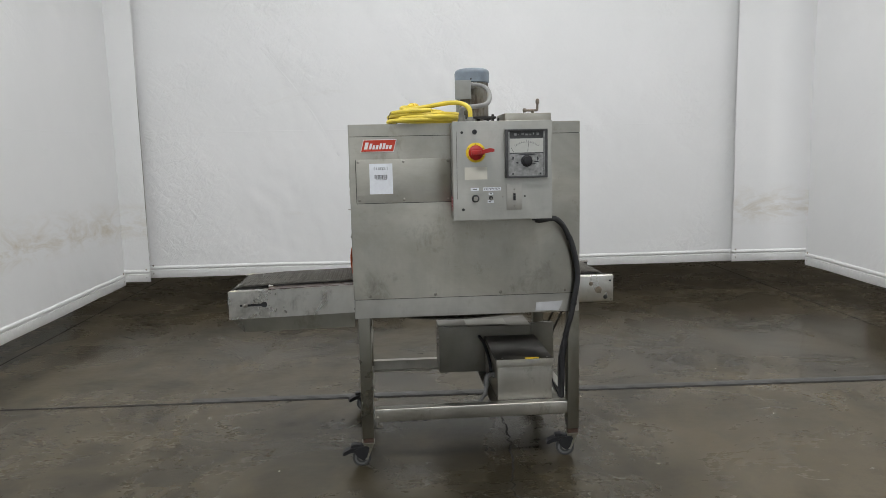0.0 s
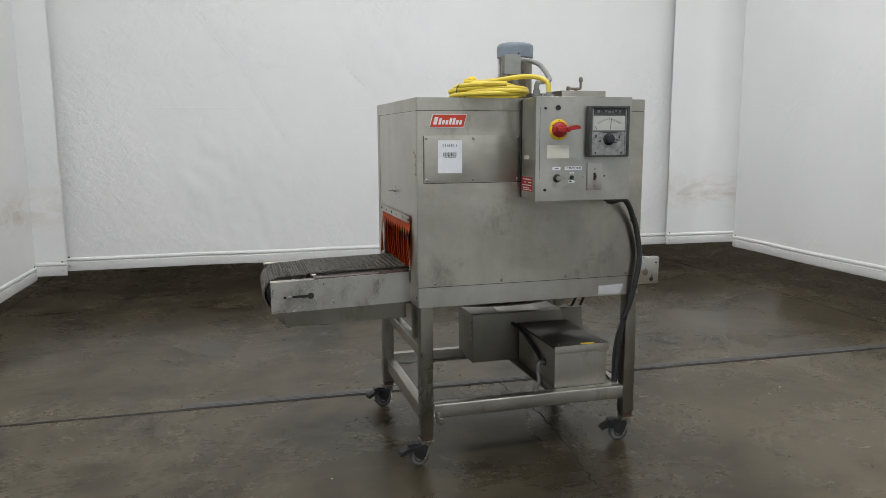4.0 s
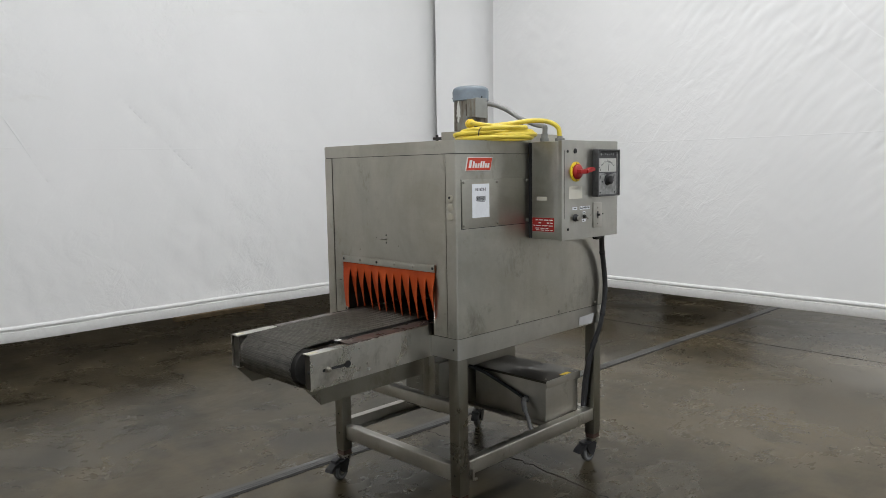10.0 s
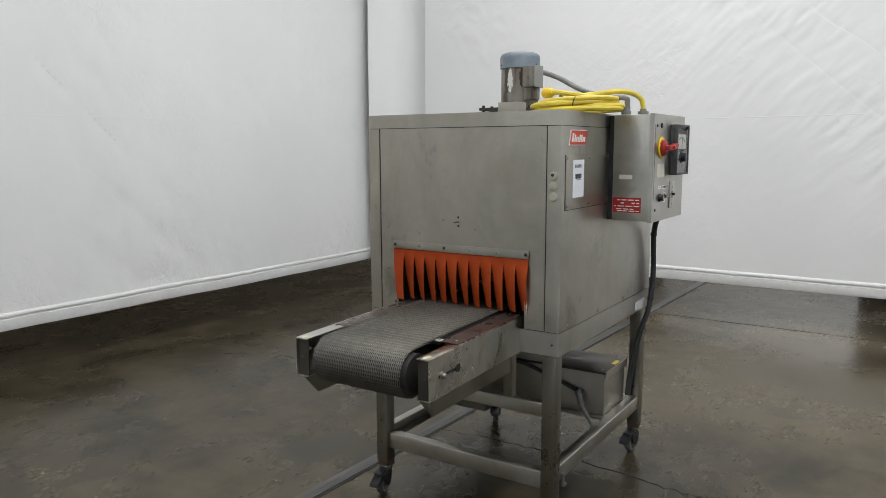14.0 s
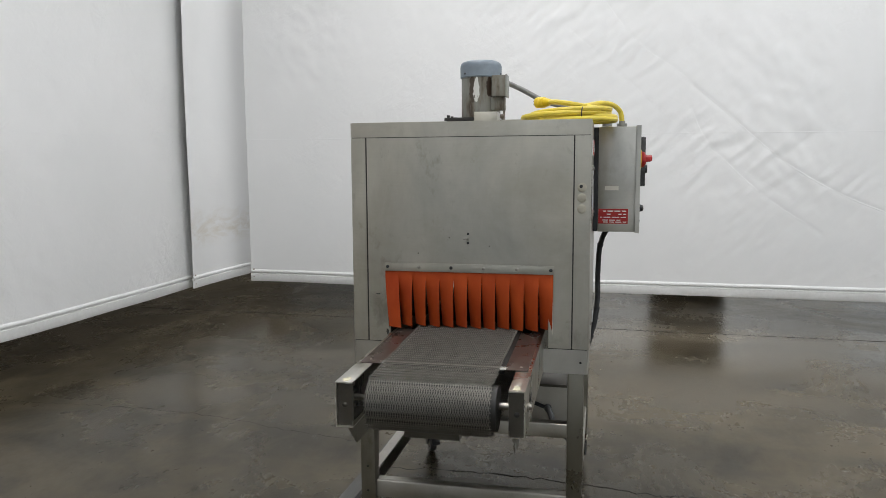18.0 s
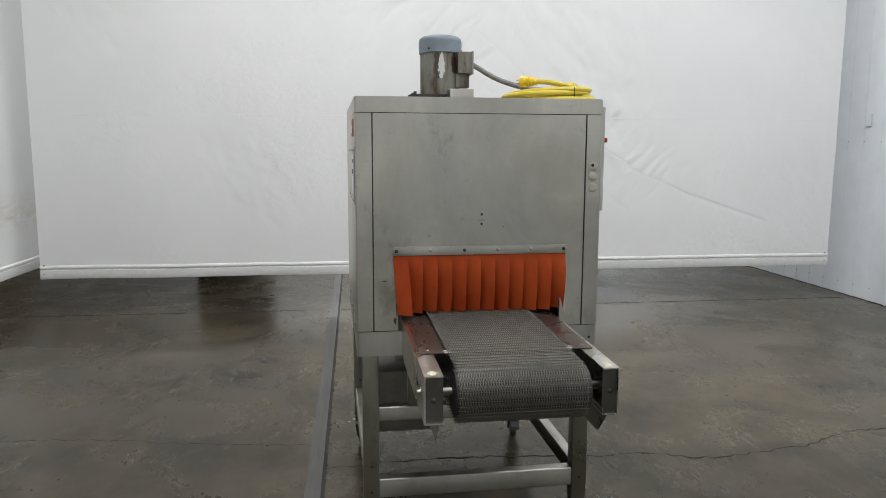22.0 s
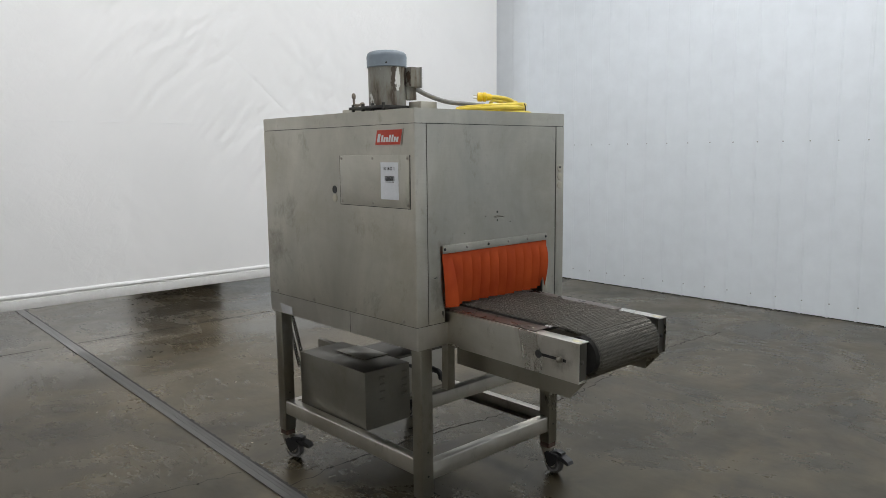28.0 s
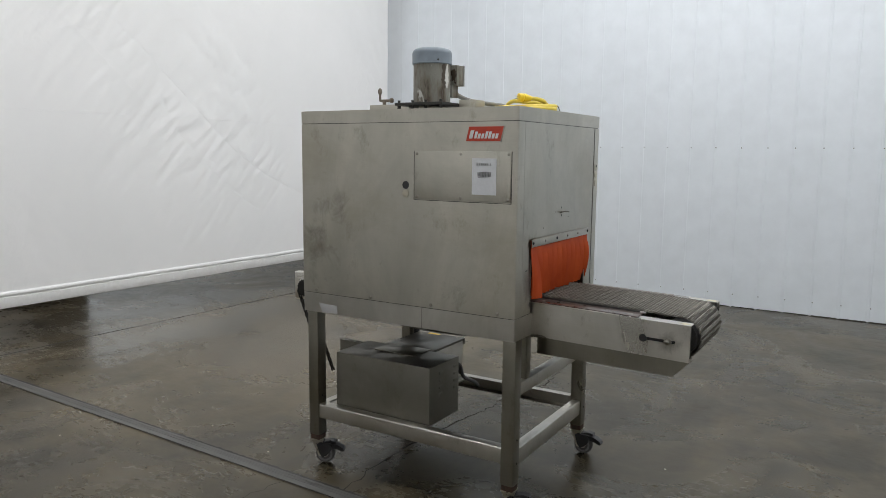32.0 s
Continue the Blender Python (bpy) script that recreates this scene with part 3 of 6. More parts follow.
def curtain(name, label, a, b, z0, z1, top, seed, folds, creases=(), roll=0.0, lean=0.0, cloth=None, nz=110, step=0.035, seam=1.77, ruffle=None):
    """A hanging white vinyl sheet from a to b; z0, z1: the hem's height at both ends. folds: slow vertical waves.
    creases: sharp ridges as (polyline of (distance along, z), depth). roll: how far the far edge curls back."""
    a, b = Vector((*a, 0)), Vector((*b, 0))
    d = b - a
    length = d.length
    d.normalize()
    out = Vector((-d.y, d.x, 0))
    nx = max(6, int(length / step))
    holder = root(name, (a.x, a.y, min(z0, z1)), label, "curtain", "white curtains", "structure")
    off = Vector((seed * 7.3, seed * 3.1, seed * 1.7))

    def depth(s, z):
        h = max(0.0, min(1.0, (z - 0.3) / 1.2))
        v = folds * (math.sin(s * 1.9 + seed) * 0.5 + math.sin(s * 4.3 + 2 * seed) * 0.25) * (0.4 + 0.6 * h)
        v += 0.022 * (noise.noise(Vector((s * 0.55, z * 0.5, 0)) + off)) * (0.35 + 0.65 * h)
        w = noise.noise(Vector((s * 0.9, z * 0.9, 4)) + off)
        k = max(0.0, w) * 1.6
        v += 0.010 * k * noise.noise(Vector((s * 5 + z * 2.2, z * 4.2, 1)) + off)
        v += 0.005 * k * noise.noise(Vector((s * 11 + z * 4, z * 9, 2)) + off)
        if ruffle:
            (s0, q0), (s1, q1), wide = ruffle
            ex, ez = s1 - s0, q1 - q0
            t = max(0, min(1, ((s - s0) * ex + (z - q0) * ez) / (ex * ex + ez * ez)))
            g = math.hypot(s - s0 - t * ex, z - q0 - t * ez) / wide
            along, across = (s + z) * 0.707, (s - z) * 0.707
            q = noise.noise(Vector((along * 2.6, across * 11.0 + 1.2 * noise.noise(Vector((s * 3, z * 3, 5))), 7)) + off)
            q += 0.5 * noise.noise(Vector((along * 5.5, across * 21.0, 8)) + off)
            v += 0.0090 * q * math.exp(-g * g) * (0.5 + 0.9 * max(0, noise.noise(Vector((s * 1.7, z * 1.7, 3)) + off) + 0.3))
        for line, deep in creases:
            best = 9.0
            sign = 1
            for (s0, q0), (s1, q1) in zip(line, line[1:]):
                ex, ez = s1 - s0, q1 - q0
                t = max(0, min(1, ((s - s0) * ex + (z - q0) * ez) / (ex * ex + ez * ez)))
                dx, dz = s - s0 - t * ex, z - q0 - t * ez
                g = math.hypot(dx, dz)
                if g < best:
                    best, sign = g, 1 if dx * ez - dz * ex > 0 else -1
            v += 0.85 * deep * math.exp(-best / (0.016 if sign > 0 else 0.008))
        if roll:
            v += roll * max(0, 1 - (length - s) / 1.3) ** 2 * (0.5 + 0.5 * h)
        return v

    def hem(s):
        return z0 + (z1 - z0) * s / length

    verts, faces = [], []
    for i in range(nx + 1):
        s = length * i / nx
        for j in range(nz + 1):
            z = hem(s) + 0.105 + (top - hem(s) - 0.105) * (j / nz) ** 1.25
            p = a + d * (s + lean * (z - 0.3) * s / length) + out * depth(s, z)
            verts.append((p.x, p.y, z))
    for i in range(nx):
        for j in range(nz):
            k = i * (nz + 1) + j
            faces.append((k, k + nz + 1, k + nz + 2, k + 1))
    me = bpy.data.meshes.new("sheet")
    me.from_pydata(verts, [], faces)
    for p in me.polygons:
        p.use_smooth = True
    me.materials.append(cloth or VINYL)
    sheet = part("sheet", me, VINYL, holder)
    # welded seam across the sheet
    bm = B()
    rows = []
    for i in range(nx + 1):
        s = length * i / nx
        p = a + d * (s + lean * (seam - 0.3) * s / length) + out * (depth(s, seam) - 0.0004)
        w = 0.010 + 0.003 * noise.noise(Vector((s * 2, seed, 3)))
        rise = 0.006 * noise.noise(Vector((s * 0.8, seed, 9)))
        rows.append([bm.verts.new((p.x - out.x * k, p.y - out.y * k, seam + rise + v)) for k, v in ((0.0, -w * 0.5), (0.0005, -w * 0.25), (0.0007, w * 0.1), (0.0, w * 0.5))])
    for r1, r2 in zip(rows, rows[1:]):
        for k in range(3):
            bm.faces.new((r1[k], r2[k], r2[k + 1], r1[k + 1]))
    part("seam", bm, cloth or VINYL, holder, "welded seam")
    # sharp folds: thin ridges that follow the sheet
    for line, deep in creases:
        path = smooth_path([(s, z, 0) for s, z in line], 24)
        bm = B()
        rows = []
        for i, q in enumerate(path):
            if q.y < 0.5:
                break
            e = (path[min(i + 1, len(path) - 1)] - path[max(i - 1, 0)]).normalized()
            wide = deep * (0.9 + 0.5 * noise.noise(Vector((q.x * 4, q.y * 4, seed))))
            row = []
            for k, h in ((-1.6, -0.0006), (-0.5, 0.0), (0, 1.0), (0.9, 0.0), (2.2, -0.0006)):
                s, z = q.x - e.y * wide * k, q.y + e.x * wide * k
                p = a + d * s + out * (depth(s, z) - 0.0004 - (0.5 * wide * h if h > 0 else h))
                row.append(bm.verts.new((p.x, p.y, z)))
            rows.append(row)
        for r1, r2 in zip(rows, rows[1:]):
            for k in range(4):
                bm.faces.new((r1[k], r2[k], r2[k + 1], r1[k + 1]))
        part("crease", bm, cloth or VINYL, holder, "sharp fold in the sheet")
    # the hem: a flat sleeve with a ridge on top
    prof = [(0.004, 0.0), (0.010, 0.012), (0.010, 0.077), (-0.002, 0.081), (-0.002, 0.091), (0.012, 0.096), (0.013, 0.106), (0.009, 0.116), (0.0, 0.122), (-0.006, 0.11), (-0.006, 0.0)]
    bm = B()
    rings = []
    for i in range(nx + 1):
        s = length * i / nx
        base = a + d * s + out * depth(s, hem(s) + 0.105)
        sag = 0.006 * noise.noise(Vector((s * 1.3, seed, 0)))
        rings.append([bm.verts.new((base.x - out.x * u, base.y - out.y * u, hem(s) + v + sag)) for u, v in prof])
    for r1, r2 in zip(rings, rings[1:]):
        for k in range(len(prof)):
            j = (k + 1) % len(prof)
            bm.faces.new((r1[k], r2[k], r2[j], r1[j]))
    bm.faces.new(rings[0])
    bm.faces.new(rings[-1][::-1])
    h = part("hem", bm, HEM, holder, "doubled white hem with a ridge")
    for s in (0.035, length - 0.035):
        for dz in (0.045, 0.125):
            p = a + d * s + out * depth(s, hem(s) + 0.09)
            bm = B()
            lathe(bm, (p.x - out.x * 0.006, p.y - out.y * 0.006, hem(s) + dz), (-out.x, -out.y, 0), [(0, 0.009), (0.004, 0.008), (0.005, 0.004), (0.003, 0.003)], 10)
            part("eyelet", bm, RUST, h)
    return holder


TOP = 4.7
main_crease = ([(7.16 - y, z) for y, z in ((2.80, 2.21), (2.58, 2.02), (2.05, 1.55), (1.6, 1.27), (1.15, 1.08), (0.3, 0.8))], 0.0058)
upper_crease = ([(7.16 - y, z) for y, z in ((3.95, 3.5), (3.35, 2.67), (2.95, 2.35), (2.81, 2.22))], 0.0022)
second = ([(7.16 - y, z) for y, z in ((3.9, 2.75), (3.5, 2.39), (2.9, 1.85), (2.5, 1.55), (1.95, 1.2))], 0.0012)
third = ([(7.16 - y, z) for y, z in ((2.82, 2.02), (2.66, 1.70), (2.2, 1.25), (1.72, 0.92))], 0.0034)
curtain("curtain_east", "long white vinyl curtain with diagonal creases hanging clear of the floor", (4.0, 7.16), (4.0, -0.43), 0.325, 0.335, TOP, 1.0, 0.008, (main_crease, upper_crease, second, third), 0.0, 0.0, None, 290, 0.0125, 1.79, ((2.9, 3.0), (5.3, 1.2), 0.75))
curtain("curtain_north", "long white crumpled vinyl curtain hanging clear of the floor", (-2.612, 7.50), (4.1, 7.50), 0.325, 0.33, TOP, 2.0, 0.008, (([(1.2, 2.6), (1.6, 2.1), (1.95, 1.5)], 0.008), ([(2.5, 2.2), (3.1, 1.6)], 0.008)), 0.20, 0.0, CRUMPLED)
curtain("curtain_north_end", "narrow white vinyl curtain panel with brown stains at the corner", (3.37, 7.44), (4.85, 7.43), 0.335, 0.335, TOP, 3.0, 0.025, (), 0.0, 0.0, STAINED, 110, 0.03, 1.79)
curtain("curtain_west", "white vinyl curtain with a faint brown smear", (-2.985, 4.95), (-2.82, 7.385), 0.205, 0.275, TOP, 4.0, 0.01, (), 0.0, 0.0, STAINED)
curtain("curtain_west_end", "narrow white vinyl curtain strip in the corner", (-3.15, 7.42), (-2.57, 7.385), 0.30, 0.305, TOP, 5.0, 0.012, (), 0.0, 0.0, STAINED)

# crates behind the east curtain, seen under the hem and mirrored in the floor
for cx, cy, h in ((6.75, 2.6, 1.3), (6.75, 5.85, 1.3)):
    crate = root("pallet_stack", (cx, cy, 0), "dark pallet load standing behind the white curtain", "pallet", "pallets")
    for k in range(6):
        bm = B()
        z = 0.012 + k * h / 6
        box(bm, cx - 0.45, cx + 0.45, cy - 0.42, cy + 0.42, z, z + h / 6 - 0.02, 0.004)
        part("layer", bm, CRATE, crate)
    bm = B()
    for dx in (-0.3, 0, 0.3):
        box(bm, cx + dx - 0.05, cx + dx + 0.05, cy - 0.46, cy + 0.46, 0, 0.012)
    part("runner", bm, CRATE, crate)

bm = B()
box(bm, 0.85, 1.9, 8.85, 8.95, 0.0, 0.045, 0.004)
solo("timber_plank", bm, PLANK, "rough timber plank lying on the concrete behind the curtain", "plank")

# crumbs on the concrete
rr = random.Random(77)
for name, mat, label, spots in (("pale_crumbs", AGED, "small pale crumbs lying on the concrete floor", ((-0.66, 3.51), (2.09, 4.02), (2.54, 3.52), (1.06, 4.43), (2.12, 4.89))), ("dark_crumbs", BLACK, "small dark crumbs lying on the concrete floor", ((1.40, 4.885), (-1.1, 5.4), (1.9, 2.1)))):
    bm = B()
    for x, y in spots:
        size = rr.uniform(0.003, 0.0055)
        ring = [(x + size * rr.uniform(0.6, 1.3) * math.cos(k * 1.05), y + size * rr.uniform(0.6, 1.3) * math.sin(k * 1.05)) for k in range(6)]
        prism(bm, ring, "z", 0.0, size * 0.6)
    solo(name, bm, mat, label, "debris", "stuff", smooth=False)

# ---- the shrink tunnel ----
X0, X1, Y0, Y1 = -0.2658, 0.8312, 3.507, 4.399
ZS, ZP, ZC, ZT = 0.757, 0.849, 1.619, 1.676
tunnel = root("shrink_tunnel", (0.28, 3.95, 0), "stainless steel shrink wrap heat tunnel on casters", "machine")


def rounded(x0, x1, y0, y1, r, n=4):
    out = []
    for cx, cy, a0 in ((x1 - r, y0 + r, -90), (x1 - r, y1 - r, 0), (x0 + r, y1 - r, 90), (x0 + r, y0 + r, 180)):
        for k in range(n + 1):
            a = radians(a0 + 90 * k / n)
            out.append((cx + r * math.cos(a), cy + r * math.sin(a)))
    return out


# cap with folded rim
bm = B()
prism(bm, rounded(X0, X1, Y0, Y1, 0.006), "z", ZC + 0.0025, ZT - 0.002)
prism(bm, rounded(X0 + 0.003, X1 - 0.003, Y0 + 0.003, Y1 - 0.003, 0.006), "z", ZT - 0.002, ZT)
cap = part("top_cap", bm, STEEL, tunnel, "folded steel lid with a plain rim")
# dark frame behind the seams
bm = B()
for x0, x1, y0, y1, z0, z1 in ((X0 + 0.005, X1 - 0.005, Y0 + 0.005, Y0 + 0.01, ZS, ZC + 0.01), (X0 + 0.005, X1 - 0.005, Y1 - 0.01, Y1 - 0.005, ZS, ZC + 0.01)):
    box(bm, x0, x1, y0, y1, z0, z1)
for x0, x1 in ((X0 + 0.006, X0 + 0.012), (X1 - 0.012, X1 - 0.006)):
    box(bm, x0, x1, Y0 + 0.01, 3.655, ZS, ZC + 0.01)
    box(bm, x0, x1, 4.25, Y1 - 0.01, ZS, ZC + 0.01)
    box(bm, x0, x1, 3.655, 4.25, 1.135, ZC + 0.01)
part("inner_frame", bm, DARK, tunnel, "dark inner frame behind the seams")
# heated tunnel lining
bm = B()
box(bm, X0 + 0.012, X1 - 0.012, 3.61, 3.62, 0.80, 1.25)
box(bm, X0 + 0.012, X1 - 0.012, 4.285, 4.295, 0.80, 1.25)
box(bm, X0 + 0.012, X1 - 0.012, 3.61, 4.295, 1.25, 1.26)
box(bm, X0 + 0.012, X1 - 0.012, 3.66, 4.25, 0.775, 0.785)
part("tunnel_lining", bm, INNER, tunnel, "dark heated tunnel lining")


def wrap_sheet(front):
    """Front or back sheet, folded round both corners."""
    t, r, back = 0.0025, 0.007, 0.058
    ya, s = (Y0, 1) if front else (Y1, -1)
    outer, inner = [], []
    outer.append((X0, ya + s * back))
    inner.append((X0 + t, ya + s * back))
    for cx, a0, a1 in ((X0 + r, 180, 270), (X1 - r, 270, 360)):
        for k in range(5):
            a = radians(a0 + (a1 - a0) * k / 4)
            outer.append((cx + r * math.cos(a), ya + s * (r + r * math.sin(a))))
            inner.append((cx + (r - t) * math.cos(a), ya + s * (r + (r - t) * math.sin(a))))
    outer.append((X1, ya + s * back))
    inner.append((X1 - t, ya + s * back))
    bm = B()
    prism(bm, outer + inner[::-1], "z", ZP, ZC)
    return bm


front = part("front_panel", wrap_sheet(True), STEEL, tunnel, "brushed steel front sheet folded round the corners")
back = part("back_panel", wrap_sheet(False), STEEL, tunnel, "brushed steel back sheet with dark scuffs")


def end_sheet(x0, x1):
    ya, yb, oa, ob, oz = Y0 + 0.0628, Y1 - 0.0628, 3.652, 4.252, 1.13
    bm = B()
    prism(bm, [(ya, ZP), (oa, ZP), (oa, oz), (ob, oz), (ob, ZP), (yb, ZP), (yb, ZC), (ya, ZC)], "x", x0, x1)
    return bm


end_l = part("end_panel", end_sheet(X0 + 0.0015, X0 + 0.004), STEEL, tunnel, "brushed steel end sheet with the tunnel mouth")
part("end_panel", end_sheet(X1 - 0.004, X1 - 0.0015), STEEL, tunnel)
# skirt
bm = B()
t = 0.003
out = rounded(X0 + 0.001, X1 - 0.001, Y0 + 0.001, Y1 - 0.001, 0.008)
inn = rounded(X0 + 0.004, X1 - 0.004, Y0 + 0.004, Y1 - 0.004, 0.005)
for z0, z1 in ((ZS, ZP - 0.003),):
    a = [[bm.verts.new((x, y, z)) for x, y in ring] for ring, z in ((out, z0), (out, z1), (inn, z1), (inn, z0))]
    n = len(out)
    for q, w in ((0, 1), (1, 2), (2, 3), (3, 0)):
        for i in range(n):
            j = (i + 1) % n


            bm.faces.new((a[q][i], a[q][j], a[w][j], a[w][i]))
skirt = part("skirt", bm, STEEL_SKIRT, tunnel, "steel skirt band below the panels")


def screw(p, axis, parent, r=0.0055, name="screw", mat=None):
    bm = B()
    lathe(bm, p, axis, [(0, r * 1.15), (r * 0.25, r * 1.15), (r * 0.55, r * 0.8), (r * 0.7, r * 0.35)], 10)
    return part(name, bm, mat or SCREW, parent)


FWD, BCK, LFT, RGT, UP = (0, -1, 0), (0, 1, 0), (-1, 0, 0), (1, 0, 0), (0, 0, 1)
for x in (-0.188, 0.125, 0.441, 0.759):
    screw((x, Y0, 0.864), FWD, front, 0.007)
for x in (0.752, 0.438, 0.124, -0.189):
    screw((x, Y1, 0.862), BCK, back, 0.007)
screw((X0, 3.535, 0.80), LFT, skirt, 0.004, mat=BLACK)

# access covers with screws, one front, one back
for parent, ya, s, x0, x1, z0, z1 in ((front, Y0, -1, -0.232, 0.2085, 1.312, 1.513), (back, Y1, 1, -0.236, 0.207, 1.305, 1.503)):
    bm = B()
    box(bm, x0, x1, min(ya, ya + s * 0.003), max(ya, ya + s * 0.003), z0, z1, 0.0008)
    box(bm, x0 - 0.0022, x1 + 0.0022, min(ya, ya + s * 0.0006), max(ya, ya + s * 0.0006), z0 - 0.0022, z1 + 0.0015)
    part("access_cover", bm, STEEL, parent, "flat screwed steel access cover")
    for x in (x0 + 0.009, (x0 + x1) / 2, x1 - 0.012):
        for z in (z0 + 0.011, z1 - 0.011):
            screw((x, ya + s * 0.003, z), (0, s, 0), parent, 0.0055)


def edge_line(parent, ya, s, x0, x1, z0, z1):
    bm = B()
    for a, b, c, d in ((x0 - 0.003, x0 - 0.0005, z0 - 0.003, z1), (x1 + 0.0005, x1 + 0.003, z0 - 0.003, z1), (x0 - 0.003, x1 + 0.003, z0 - 0.0032, z0 - 0.0007)):
        box(bm, a, b, min(ya, ya + s * 0.0012), max(ya, ya + s * 0.0012), c, d)
    part("cover_gap", bm, DARK, parent)


edge_line(front, Y0, -1, -0.2335, 0.210, 1.3105, 1.513)
edge_line(back, Y1, 1, -0.2375, 0.2085, 1.3035, 1.503)


def flat_marks(name, rects, y, s, mat, parent, thick=0.0006):
    """Plain bars on a front (s=-1) or back (s=1) face: (x0, x1, z0, z1)."""
    bm = B()
    for x0, x1, z0, z1 in rects:
        box(bm, x0, x1, min(y, y + s * thick), max(y, y + s * thick), z0, z1)
    return part(name, bm, mat, parent, smooth=False)


LOGO_BARS = [(0.010, 0.026, 0.010, 0.042)] + [(0.033 + 0.0155 * k, 0.044 + 0.0155 * k, 0.010, 0.037 if k in (0, 3, 4) else 0.029) for k in range(7)]


def logo(parent, ya, s, xa, z0, width=0.163, height=0.052, lean=0.014):
    """Slanted red badge with a white edge and plain white shapes."""
    def slanted(grow, d0, d1):
        bm = B()
        k = lean / height
        pts = [(xa - grow - grow * k, z0 - grow), (xa + width - lean + grow - grow * k, z0 - grow), (xa + width + grow + grow * k, z0 + height + grow), (xa + lean - grow + grow * k, z0 + height + grow)]
        prism(bm, pts, "y", ya + s * d0, ya + s * d1)
        return bm
    plate = part("logo_plate", slanted(0.0, 0.001, 0.0055), RED, tunnel, "slanted red badge")
    part("logo_edge", slanted(0.0028, 0.0, 0.0042), WHITE, plate, "thin white badge edge")
    bm = B()
    shapes = LOGO_BARS
    for u0, u1, v0, v1 in shapes:
        k = lean / height
        m = 1 if s < 0 else -1
        def px(u, v):
            q = u + v * k
            return xa + q if m > 0 else xa + width - q
        prism(bm, [(px(u0, v0), z0 + v0), (px(u1, v0), z0 + v0), (px(u1, v1), z0 + v1), (px(u0, v1), z0 + v1)], "y", ya + s * 0.0055, ya + s * 0.0062)
    part("logo_shape", bm, WHITE, plate, "plain white shapes", smooth=False)


logo(front, Y0, -1, -0.207, 1.551)


def logo_back():
    """The badge on the back leans the other way in x, as seen from behind."""
    k = 0.014 / 0.052
    def slanted(grow, d0, d1):
        z0, w, h = 1.543, 0.165, 0.056
        xr = -0.038
        pts = [(xr + grow, z0 - grow), (xr - w + 0.014 - grow, z0 - grow), (xr - w - grow, z0 + h + grow), (xr - 0.014 + grow, z0 + h + grow)]
        return prism(B(), pts, "y", Y1 + d0, Y1 + d1)
    plate = part("logo_plate", slanted(0, 0.001, 0.0055), RED, tunnel, "slanted red badge")
    part("logo_edge", slanted(0.0028, 0, 0.0042), Mat("worn_badge_edge", (0.45, 0.40, 0.36), 0.5).m, plate, "worn pale badge edge")
    bm = B()
    shapes = LOGO_BARS
    for u0, u1, v0, v1 in shapes:
        q = lambda u, v: -0.038 - u - v * k
        prism(bm, [(q(u0, v0), 1.543 + v0), (q(u1, v0), 1.543 + v0), (q(u1, v1), 1.543 + v1), (q(u0, v1), 1.543 + v1)], "y", Y1 + 0.0055, Y1 + 0.0062)
    part("logo_shape", bm, WHITE, plate, "plain white shapes", smooth=False)


logo_back()


def paper_label(ya, s, cx, z0, z1, w):
    bm = B()
    box(bm, cx - w / 2, cx + w / 2, min(ya + s * 0.0032, ya + s * 0.0040), max(ya + s * 0.0032, ya + s * 0.0040), z0, z1)
    lab = part("paper_label", bm, PAPER, tunnel, "white paper asset label with a bar code", smooth=False)
    h = z1 - z0
    m = pose(cx, ya + s * 0.0043, z1 - h * 0.17, 90, 0, 0 if s < 0 else 180)
    writing("label_text", "E11832-1", 0.0178, m, INK, lab)
    rr = random.Random(4)
    x, bars = -0.030, []
    while x < 0.028:
        b = rr.choice((0.0012, 0.002, 0.0032))
        bars.append((cx + x, cx + x + b, z1 - h * 0.50, z1 - h * 0.37))
        x += b + rr.choice((0.0011, 0.002))
    flat_marks("bar_code", bars, ya + s * 0.0040, s, INK, lab)
    flat_marks("small_print", [(cx - 0.026, cx + 0.026, z1 - h * 0.535, z1 - h * 0.520)], ya + s * 0.0040, s, GREY_INK, lab)
    return lab


paper_label(Y0, -1, -0.118, 1.352, 1.494, 0.108)
paper_label(Y1, 1, -0.1205, 1.333, 1.476, 0.108)

# peeling grey stickers on the skirt
for ya, s, xa, xb, z0, z1 in ((Y0, -1, 0.612, 0.747, 0.763, 0.810), (Y1, 1, 0.625, 0.734, 0.760, 0.803)):
    bm = B()
    prism(bm, [(xa, z0 + 0.003), (xb - 0.02, z0), (xb, z1), (xa + 0.004, z1 - 0.004)], "y", ya + s * 0.001, ya + s * 0.003)
    part("blank_sticker", bm, Mat("silver_sticker", (0.62, 0.62, 0.63), 0.35, 0.3).worn(0.1, 30).m, skirt, "blank peeling silver sticker")
# vertical joint in the back skirt
bm = B()
box(bm, 0.168, 0.1695, Y1 - 0.002, Y1 - 0.0002, ZS, ZP - 0.003)
part("skirt_joint", bm, DARK, skirt)

